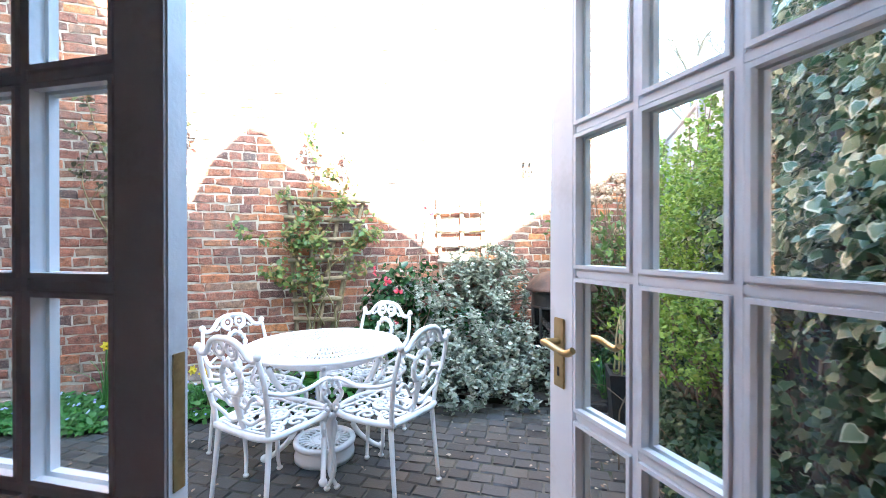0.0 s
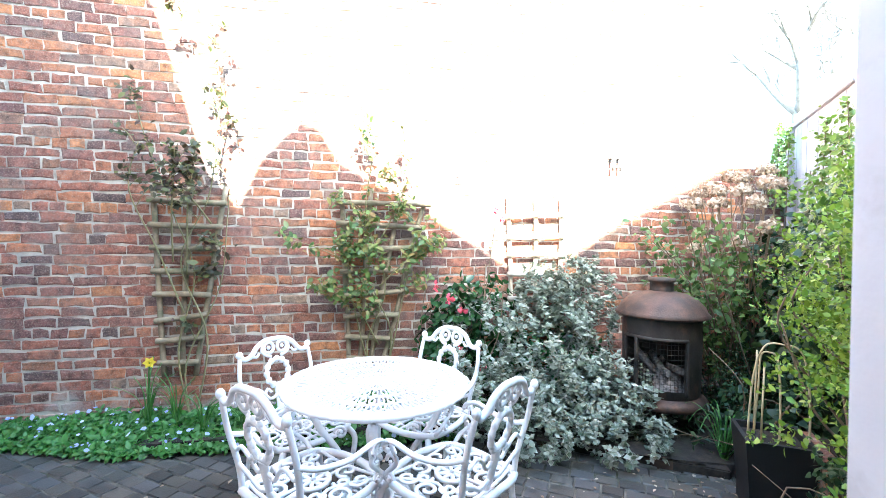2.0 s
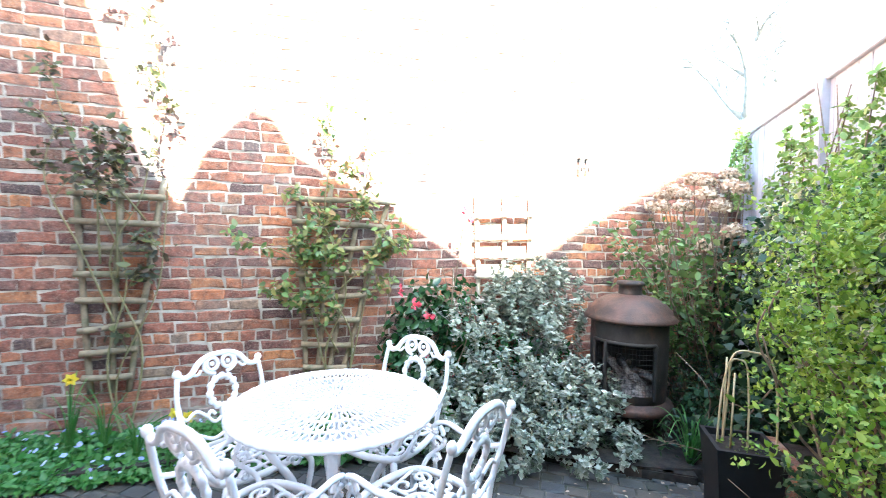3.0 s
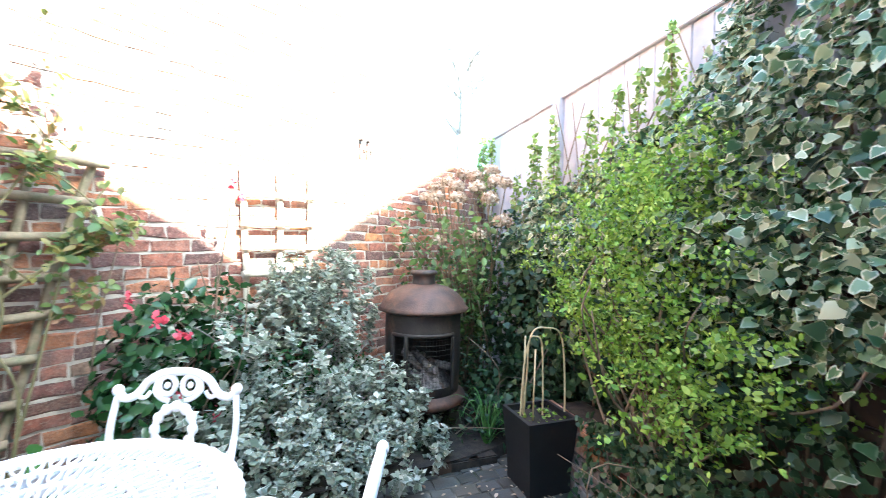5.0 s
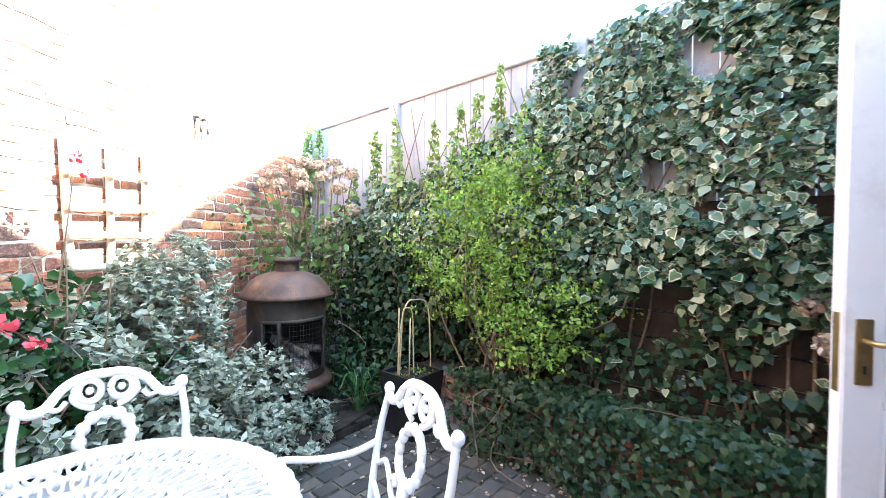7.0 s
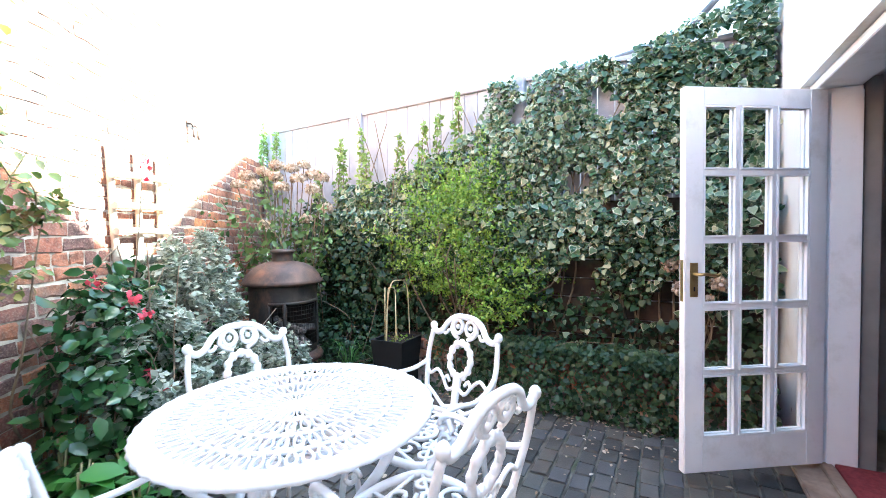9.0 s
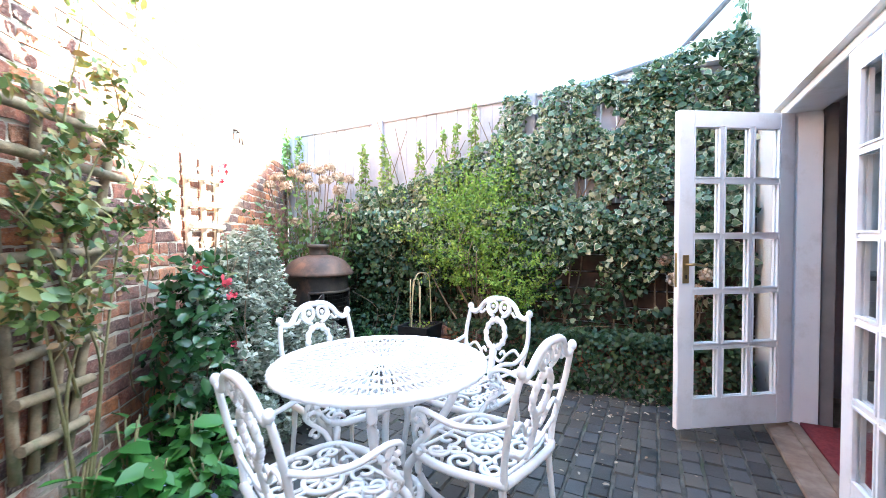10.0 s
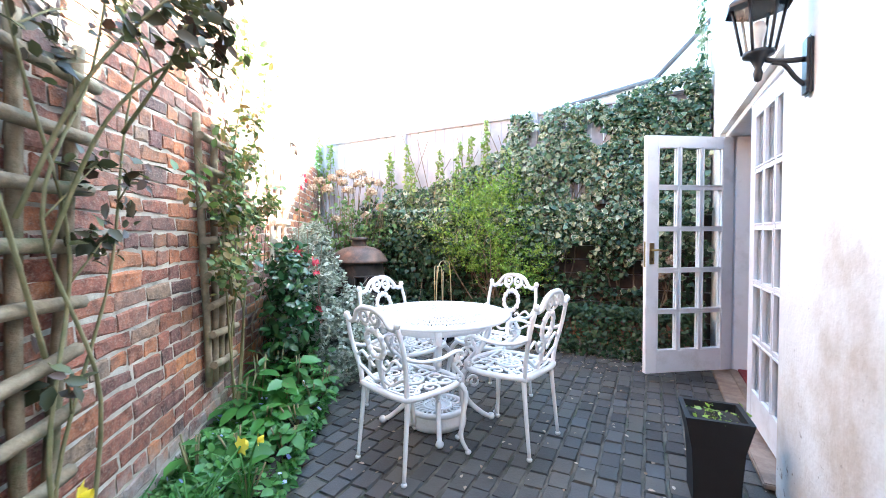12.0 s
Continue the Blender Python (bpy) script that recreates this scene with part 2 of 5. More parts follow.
IVY = leaf_material("variegated_ivy_leaves", [(0.03, 0.07, 0.03), (0.08, 0.15, 0.065), (0.045, 0.10, 0.045), (0.17, 0.24, 0.12), (0.055, 0.12, 0.055), (0.34, 0.38, 0.23), (0.09, 0.16, 0.08), (0.52, 0.52, 0.34)], (0.60, 0.60, 0.43), 0.70, 0.26)
# tones lowered to carry the deep shade low on the fence too
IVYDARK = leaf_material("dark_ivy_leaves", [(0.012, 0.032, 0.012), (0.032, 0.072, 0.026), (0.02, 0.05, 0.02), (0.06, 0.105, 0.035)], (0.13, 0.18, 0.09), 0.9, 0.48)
PRIVET = leaf_material("bright_privet_leaves", [(0.16, 0.30, 0.035), (0.29, 0.44, 0.055), (0.07, 0.15, 0.02), (0.45, 0.57, 0.11), (0.12, 0.23, 0.03)], gloss=0.45, through_light=0.35)
GREY = leaf_material("grey_green_felted_leaves", [(0.16, 0.195, 0.13), (0.31, 0.34, 0.27), (0.09, 0.125, 0.075), (0.50, 0.53, 0.46)], (0.64, 0.66, 0.58), 0.82, 0.7)
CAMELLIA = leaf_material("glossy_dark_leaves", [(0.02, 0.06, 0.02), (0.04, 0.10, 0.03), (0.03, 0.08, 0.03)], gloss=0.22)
ROSE = leaf_material("rose_leaves", [(0.07, 0.13, 0.03), (0.15, 0.22, 0.05), (0.05, 0.10, 0.03), (0.26, 0.25, 0.07), (0.24, 0.12, 0.05)], gloss=0.45, through_light=0.3)
FRESH = leaf_material("fresh_green_leaves", [(0.06, 0.19, 0.03), (0.10, 0.26, 0.05), (0.05, 0.15, 0.03), (0.14, 0.30, 0.08)], gloss=0.45, through_light=0.3)
HYDRANGEA = leaf_material("hydrangea_leaves", [(0.04, 0.08, 0.02), (0.09, 0.17, 0.04), (0.16, 0.25, 0.07), (0.05, 0.08, 0.03)], gloss=0.5)


# ---- building blocks ----
def mesh_object(name, bm, mat, parent=None, label=""):
    me = bpy.data.meshes.new(name)
    bm.to_mesh(me)
    bm.free()
    me.materials.append(mat)
    ob = new(name, me)
    if parent:
        ob.parent = parent
    if label:
        ob["label"] = label
    return ob


part = mesh_object


def thing(name, m, label, category, group="", kind=""):
    ob = new(name)
    ob.matrix_world = m
    return tagged(ob, label, category, group, kind)


def box(bm, x0, x1, y0, y1, z0, z1, bevel=0.0, m=None):
    geo = bmesh.ops.create_cube(bm, size=1.0)
    vs = geo["verts"]
    for v in vs:
        v.co = Vector(((x0 + x1) / 2 + v.co.x * (x1 - x0), (y0 + y1) / 2 + v.co.y * (y1 - y0), (z0 + z1) / 2 + v.co.z * (z1 - z0)))
    if bevel:
        es = {e for v in vs for e in v.link_edges}
        vs = bmesh.ops.bevel(bm, geom=list(es), offset=bevel, segments=2, affect="EDGES", clamp_overlap=True)["verts"]
    if m:
        bmesh.ops.transform(bm, matrix=m, verts=list({v for v in vs}))
    return bm


def boxed(*args, **kw):
    return box(bmesh.new(), *args, **kw)


def curve_points(pts, n=6):
    """A smooth line through the points."""
    p = [Vector(q) for q in pts]
    if len(p) < 3:
        return p
    out = []
    for i in range(len(p) - 1):
        a, b, c, d = p[max(i - 1, 0)], p[i], p[i + 1], p[min(i + 2, len(p) - 1)]
        for k in range(n):
            t = k / n
            out.append(0.5 * (2 * b + (c - a) * t + (2 * a - 5 * b + 4 * c - d) * t * t + (3 * b - a - 3 * c + d) * t ** 3))
    return out + [p[-1]]


def tube(bm, pts, r, sides=6, smooth=5, flat=1.0, closed=False):
    """A rod along a smooth line; r is one radius or one for each end; flat squeezes it upwards."""
    line = curve_points(pts, smooth) if smooth else [Vector(q) for q in pts]
    n, rings, ref = len(line), [], Vector((0, 0, 1))
    for i, q in enumerate(line):
        d = (line[min(i + 1, n - 1)] - line[max(i - 1, 0)])
        d = d.normalized() if d.length > 1e-9 else Vector((0, 0, 1))
        up = ref if abs(d.dot(ref)) < 0.95 else Vector((0, 1, 0))
        s = d.cross(up).normalized()
        u = s.cross(d)
        rad = r if not isinstance(r, tuple) else r[0] + (r[1] - r[0]) * i / max(1, n - 1)
        rings.append([bm.verts.new(q + rad * (math.cos(a) * s + flat * math.sin(a) * u)) for a in (2 * math.pi * k / sides for k in range(sides))])
    for a, b in zip(rings, rings[1:]):
        for k in range(sides):
            f = bm.faces.new((a[k], a[(k + 1) % sides], b[(k + 1) % sides], b[k]))
            f.smooth = True
    bm.faces.new(list(reversed(rings[0])))
    bm.faces.new(rings[-1])
    return bm


def lathe(bm, profile, steps=40, m=None, wave=0.0, waves=0):
    """A turned body from (radius, height) pairs."""
    rings = []
    for r, z in profile:
        ring = []
        for k in range(steps):
            a = 2 * math.pi * k / steps
            rr = r * (1 + (wave * abs(math.sin(a * waves / 2)) if waves else 0))
            v = Vector((rr * math.cos(a), rr * math.sin(a), z))
            ring.append(bm.verts.new(m @ v if m else v))
        rings.append(ring)
    for a, b in zip(rings, rings[1:]):
        for k in range(steps):
            f = bm.faces.new((a[k], a[(k + 1) % steps], b[(k + 1) % steps], b[k]))
            f.smooth = True
    return bm


def ball(bm, c, r, seg=8):
    geo = bmesh.ops.create_uvsphere(bm, u_segments=seg, v_segments=max(4, seg // 2 + 1), radius=1.0)
    rx, ry, rz = r if isinstance(r, tuple) else (r, r, r)
    for v in geo["verts"]:
        v.co = Vector((c[0] + v.co.x * rx, c[1] + v.co.y * ry, c[2] + v.co.z * rz))
        for f in v.link_faces:
            f.smooth = True
    return bm


SHAPES = {
    "oval": ([(0, 0.45, 0.0, 0), (0, 0, 0, 1), (-0.28, 0.3, 0.07, 1), (-0.24, 0.68, 0.05, 1), (0, 1, -0.08, 1), (0.24, 0.68, 0.05, 1), (0.28, 0.3, 0.07, 1)]),
    "ivy": ([(0, 0.40, 0.03, 0), (0, 0.06, 0.02, 1), (-0.30, -0.04, 0.0, 1), (-0.47, 0.22, -0.02, 1), (-0.36, 0.48, 0.0, 1), (-0.24, 0.66, 0.0, 1), (0, 1, -0.06, 1), (0.24, 0.66, 0.0, 1), (0.36, 0.48, 0.0, 1), (0.47, 0.22, -0.02, 1), (0.30, -0.04, 0.0, 1)]),
    "small": ([(0, 0.5, 0.04, 0), (0, 0, 0, 1), (-0.3, 0.5, 0.0, 1), (0, 1, 0, 1), (0.3, 0.5, 0.0, 1)]),
    "long": ([(0, 0.5, 0.0, 0), (0, 0, 0, 1), (-0.16, 0.4, 0.05, 1), (0, 1, -0.1, 1), (0.16, 0.4, 0.05, 1)]),
    "petal": ([(0, 0.5, 0.1, 0), (0, 0, 0, 1), (-0.45, 0.5, 0.0, 1), (-0.2, 1, 0.1, 1), (0.2, 1, 0.1, 1), (0.45, 0.5, 0.0, 1)]),
}


def leaf_mesh(name, places, normals, size, shape, rng, jitter=0.5, hang=0.0, spread=0.3):
    """One mesh of many leaves: each at its place, turned about its normal, hanging (or, below 0, rising) by some measure."""
    P, N = np.asarray(places, float), np.asarray(normals, float)
    L = np.array(SHAPES[shape])
    k, nv = len(P), len(L)
    N = N / np.maximum(np.linalg.norm(N, axis=1, keepdims=True), 1e-6) + jitter * rng.normal(size=(k, 3))
    N /= np.linalg.norm(N, axis=1, keepdims=True)
    D = rng.normal(size=(k, 3)) + hang * np.array([0, 0, -1.0])
    D -= (D * N).sum(1, keepdims=True) * N
    D /= np.linalg.norm(D, axis=1, keepdims=True)
    S = np.cross(D, N)
    sc = size * (1 + spread * rng.normal(size=k)).clip(0.45, 1.7)
    V = P[:, None, :] + sc[:, None, None] * (L[None, :, 0, None] * S[:, None, :] + L[None, :, 1, None] * D[:, None, :] + L[None, :, 2, None] * N[:, None, :])
    ring = list(range(1, nv))
    tri = np.array([(0, ring[i], ring[(i + 1) % len(ring)]) for i in range(len(ring))])
    F = (tri[None] + (np.arange(k) * nv)[:, None, None]).reshape(-1, 3)
    me = bpy.data.meshes.new(name)
    me.from_pydata(V.reshape(-1, 3).tolist(), [], F.tolist())
    at = me.attributes.new("edge", "FLOAT", "POINT")
    at.data.foreach_set("value", np.tile(L[:, 3], k))
    me.polygons.foreach_set("use_smooth", np.ones(len(F), bool))
    return me


def leaves(name, places, normals, size, shape, mat, parent, rng, label="", **kw):
    me = leaf_mesh(name, places, normals, size, shape, rng, **kw)
    me.materials.append(mat)
    ob = new(name, me)
    if parent:
        ob.parent = parent
    if label:
        ob["label"] = label
    return ob


def clump_points(rng, blobs, n, shell=0.55):
    """Places and outward directions over the outer part of a heap of ellipsoids (centre, radii)."""
    P, N, w = [], [], np.array([r[0] * r[1] + r[1] * r[2] + r[0] * r[2] for c, r in blobs])
    for (c, r), m in zip(blobs, rng.multinomial(n, w / w.sum())):
        d = rng.normal(size=(m, 3))
        d /= np.linalg.norm(d, axis=1, keepdims=True)
        q = d * (shell + (1 - shell) * rng.random((m, 1)) ** 0.5) * np.array(r)
        P.append(np.array(c) + q)
        N.append(d / np.array(r) * min(r) + np.array([0, 0, 0.35]))
    return np.concatenate(P), np.concatenate(N)


RNG = np.random.default_rng(7)
TURN = -34.5
HOUSE = pose(1.123, 0.726, 0, 0, 0, TURN)
FENCELINE = pose(5.03, 4.78, 0, 0, 0, 233.3)
WALL_Y = 4.82
TABLE = (0.625, 3.41)

# ---- ground and patio ----
bm = bmesh.new()
bmesh.ops.create_grid(bm, x_segments=8, y_segments=8, size=400)
for v in bm.verts:
    v.co.z = -0.06
ground = tagged(mesh_object("ground", bm, SOIL), "dark bare soil under and around the yard", "ground", kind="structure")
bm = bmesh.new()
corners = [(1.75, 0.25), (5.04, 4.80), (-4.75, 4.80), (-4.7, 4.76)]
inv = HOUSE.inverted()
lo, hi = [bm.verts.new(inv @ Vector((x, y, -0.05))) for x, y in corners], [bm.verts.new(inv @ Vector((x, y, -0.012))) for x, y in corners]
bm.faces.new(hi)
bm.faces.new(list(reversed(lo)))
for i in range(4):
    bm.faces.new((lo[i], lo[(i + 1) % 4], hi[(i + 1) % 4], hi[i]))
bmesh.ops.recalc_face_normals(bm, faces=bm.faces)
patio = mesh_object("patio_floor", bm, JOINT)
patio.matrix_world = HOUSE
tagged(patio, "gritty sanded bed under the dark grey paving setts", "paving", kind="structure")

# ---- brick wall of the neighbouring building ----
WALL_END = 4.14
wall = mesh_object("wall_brick", box(boxed(-5.0, WALL_END, WALL_Y + 0.004, WALL_Y + 0.3, -0.1, 4.4), WALL_END, 5.20, WALL_Y + 0.004, WALL_Y + 0.3, -0.1, 2.34), MORTAR)
tagged(wall, "tall old red brick wall with pale lime mortar joints", "wall", kind="structure")

# ---- house: facade, reveal, roofline ----
# the roofline stands where the edge of the sunlight on the brick wall comes from
EDGE = [(-3.0, 6.4), (-1.11, 3.28), (-0.71, 2.00), (-0.41, 1.63), (-0.28, 1.98), (-0.12, 2.34), (0.0, 2.45), (0.14, 2.41), (0.32, 2.13), (1.12, 1.70), (1.59, 1.41), (1.92, 1.20), (2.28, 1.23), (2.91, 1.65), (4.14, 2.27), (6.4, 3.40)]
TAN = math.tan(radians(SUN_UP))


def roofline(x, z):
    """The point of the facade whose shadow falls at (x, z) on the brick wall."""
    c, s = math.cos(radians(-TURN)), math.sin(radians(-TURN))
    y = 0.726 - (x - 1.123) * s / c + 0.02 / c
    return (x - 1.123) * c - (y - 0.726) * s, z + (WALL_Y - y) * TAN


tops = [roofline(x, z) for x, z in EDGE]


def facade_slab(x0, x1, z0, name):
    """A piece of the facade from x0 to x1 above z0, its top following the roofline."""
    xs = sorted({x0, x1, *[t[0] for t in tops if x0 < t[0] < x1]})
    zt = [float(np.interp(x, [t[0] for t in tops], [t[1] for t in tops])) for x in xs]
    bm = bmesh.new()
    rows = [[bm.verts.new((x, y, z)) for x, z in zip(xs, zz)] for y, zz in ((0.08, [z0] * len(xs)), (0.08, zt), (-0.24, zt), (-0.24, [z0] * len(xs)))]
    for i in range(len(xs) - 1):
        for a, b in ((0, 1), (1, 2), (2, 3), (3, 0)):
            bm.faces.new((rows[a][i], rows[a][i + 1], rows[b][i + 1], rows[b][i]))
    for e in (0, -1):
        bm.faces.new([r[e] for r in rows])
    bmesh.ops.recalc_face_normals(bm, faces=bm.faces)
    return bm


DOOR_L, DOOR_R, DOOR_TOP = -1.915, 0.10, 2.16
house = thing("wall_house", HOUSE, "white rendered house front with a french door opening", "house wall", kind="structure")
part("wall", facade_slab(-6.2, DOOR_L, -0.1, "l"), RENDER, house)
part("wall", facade_slab(DOOR_L, DOOR_R, DOOR_TOP, "m"), RENDER, house)
part("wall", facade_slab(DOOR_R, 0.92, -0.1, "r"), RENDER, house)

# ---- unseen slab added behind the house to shade the far corner ----
rear = thing("rear_house", pose(0, 0, 0), "unseen tall slab behind, its sloping top cut to cast the shadow", "house", kind="structure")
RISE = (WALL_Y + 3.2) * TAN
pr = [(1.80, -0.1), (5.6, -0.1), (5.6, 3.0 + RISE), (4.14, 2.27 + RISE), (2.91, 1.65 + RISE), (2.28, 1.23 + RISE), (1.92, 1.20 + RISE), (1.80, 1.27 + RISE)]
bm = bmesh.new()
lo, hi = [bm.verts.new((x, -3.2, z)) for x, z in pr], [bm.verts.new((x, -3.6, z)) for x, z in pr]
bm.faces.new(lo)
bm.faces.new(list(reversed(hi)))
for i in range(len(pr)):
    bm.faces.new((lo[i], hi[i], hi[(i + 1) % len(pr)], lo[(i + 1) % len(pr)]))
bmesh.ops.recalc_face_normals(bm, faces=bm.faces)
part("wall", bm, RENDER, rear)

# ---- room behind the doors ----
room = thing("room", HOUSE, "plain dim kitchen behind the french doors", "room", kind="structure")
part("floor", boxed(-2.6, 2.1, -2.2, -0.05, -0.05, 0.045), SILL, room)
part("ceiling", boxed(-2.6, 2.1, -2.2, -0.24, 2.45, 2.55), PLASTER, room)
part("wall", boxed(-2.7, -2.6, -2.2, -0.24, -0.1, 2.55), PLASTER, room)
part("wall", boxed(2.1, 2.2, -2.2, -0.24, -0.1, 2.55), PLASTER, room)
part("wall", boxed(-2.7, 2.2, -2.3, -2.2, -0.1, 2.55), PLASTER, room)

# ---- french doors ----
def door_leaf(name, m, handle_side, label):
    """A glazed leaf, three panes by five, hinged at its own origin and reaching along x."""
    W, H, T = 0.82, 2.04, 0.022
    st, top, foot, bar = 0.105, 0.095, 0.19, 0.024
    leaf = thing(name, m, label, "door", kind="structure")
    part("stile", boxed(0, st, -T, T, 0, H, 0.004), WHITE, leaf)
    part("stile", boxed(W - st, W, -T, T, 0, H, 0.004), WHITE, leaf)
    part("rail", boxed(st, W - st, -T + 0.001, T - 0.001, H - top, H - 0.001, 0.003), WHITE, leaf)
    part("rail", boxed(st, W - st, -T + 0.001, T - 0.001, 0.001, foot, 0.003), WHITE, leaf)
    pw, ph = (W - 2 * st - 2 * bar) / 3, (H - top - foot - 4 * bar) / 5
    for i in range(2):
        x = st + pw * (i + 1) + bar * i
        part("glazing_bar", boxed(x, x + bar, -0.018, 0.018, foot, H - top, 0.005), WHITE, leaf)
    for j in range(4):
        z = foot + ph * (j + 1) + bar * j
        part("glazing_bar", boxed(st, W - st, -0.0165, 0.0165, z, z + bar, 0.005), WHITE, leaf)
    for i in range(3):
        for j in range(5):
            x, z = st + i * (pw + bar), foot + j * (ph + bar)
            pane = part("pane", boxed(x - 0.004, x + pw + 0.004, -0.002, 0.002, z - 0.004, z + ph + 0.004), GLASS, leaf)
            pane.visible_shadow = False
            for y in (-0.0145, 0.0145):
                bead = bmesh.new()
                for x0, x1, z0, z1 in ((x, x + 0.009, z, z + ph), (x + pw - 0.009, x + pw, z, z + ph), (x + 0.009, x + pw - 0.009, z, z + 0.009), (x + 0.009, x + pw - 0.009, z + ph - 0.009, z + ph)):
                    box(bead, x0, x1, y - 0.008, y + 0.008, z0, z1)
                part("glazing_bead", bead, WHITE, leaf)
    lx = W - 0.05
    for s in handle_side:
        plate = part("handle_plate", boxed(lx - 0.022, lx + 0.022, min(s * T, s * (T + 0.006)), max(s * T, s * (T + 0.006)), 0.945, 1.125, 0.002), BRASS, leaf, "worn brass lever plate")
        lever = bmesh.new()
        tube(lever, [(lx, s * (T + 0.004), 1.065), (lx, s * (T + 0.05), 1.066), (lx - 0.03, s * (T + 0.056), 1.068), (lx - 0.09, s * (T + 0.05), 1.058), (lx - 0.115, s * (T + 0.045), 1.07)], 0.0085, 8)
        part("lever", lever, BRASS, plate)
        part("keyhole", boxed(lx - 0.004, lx + 0.004, min(s * (T + 0.006), s * (T + 0.0075)), max(s * (T + 0.006), s * (T + 0.0075)), 0.975, 0.998), IRON, plate)
    part("lock_plate", boxed(W, W + 0.002, -0.011, 0.011, 0.92, 1.14), BRASS, leaf, "brass lock plate in the edge")
    for z in (0.2, 1.0, 1.75):
        hinge = bmesh.new()
        tube(hinge, [(0.0, -T - 0.004, z), (0.0, -T - 0.004, z + 0.09)], 0.007, 8, 0)
        part("hinge", hinge, WHITE, leaf)
    return leaf


door_leaf("door_1", HOUSE @ pose(0.0, 0.0, 0.06, 0, 0, 124.0), (1, -1), "open white glazed french door leaf with fifteen panes")
door_leaf("door_2", HOUSE @ pose(-1.865, 0.0, 0.06, 0, 0, 2.0), (), "white glazed french door leaf standing ajar, with brass lock")
frame_ob = thing("door_frame", HOUSE, "white painted timber frame of the french doors", "door frame", kind="structure")
part("jamb", boxed(0.012, 0.098, -0.16, 0.04, 0.045, 2.11, 0.004), WHITE, frame_ob)
part("jamb", boxed(0.0, 0.012, -0.16, -0.03, 0.045, 2.085, 0.003), WHITE, frame_ob)
part("jamb", boxed(-1.913, -1.867, -0.16, 0.04, 0.045, 2.11, 0.004), WHITE, frame_ob)
part("head", boxed(-1.913, 0.098, -0.16, 0.04, 2.11, 2.158, 0.004), WHITE, frame_ob)
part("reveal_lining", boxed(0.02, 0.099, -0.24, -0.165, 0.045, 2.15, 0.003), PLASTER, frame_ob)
sill_ob = thing("door_sill", HOUSE, "worn brown timber sill of the french doors", "door sill", kind="structure")
part("sill", boxed(-1.92, 0.13, -0.02, 0.13, 0.006, 0.036, 0.006), SILL, sill_ob)
part("threshold", boxed(-1.905, 0.09, -0.06, 0.0, 0.0365, 0.057, 0.005), SILL, sill_ob)
tagged(mesh_object("door_mat", boxed(-1.5, 0.0, -1.1, -0.065, 0.046, 0.066, 0.004), CARPET), "maroon mat on the kitchen floor inside the doors", "mat").matrix_world = HOUSE


def cabinet(x, y):
    c = thing("cabinet", HOUSE @ pose(x, y, 0.045, 0, 0, -90), "grey painted kitchen base cabinet with a drawer", "cabinet", "kitchen base units")
    part("body", boxed(0, 0.6, 0.02, 0.58, 0.1, 0.87), UNIT, c)
    part("plinth", boxed(0.0, 0.6, 0.06, 0.56, 0.0, 0.1), IRON, c)
    part("drawer", boxed(0.004, 0.596, 0.0, 0.02, 0.70, 0.865, 0.003), UNIT, c)
    d = part("door", boxed(0.004, 0.596, 0.0, 0.02, 0.105, 0.695, 0.003), UNIT, c)
    part("door_panel", boxed(0.07, 0.53, -0.006, 0.0, 0.17, 0.63, 0.003), UNIT, d)
    k = bmesh.new()
    ball(k, (0.3, -0.018, 0.78), 0.016)
    part("knob", k, BRASS, c)
    return c


for yy in (-0.3, -0.91, -1.52):
    cabinet(1.25, yy)
tagged(mesh_object("worktop", boxed(1.22, 1.86, -2.14, -0.28, 0.917, 0.955, 0.004), IRON), "dark kitchen worktop on the grey cabinets", "worktop").matrix_world = HOUSE


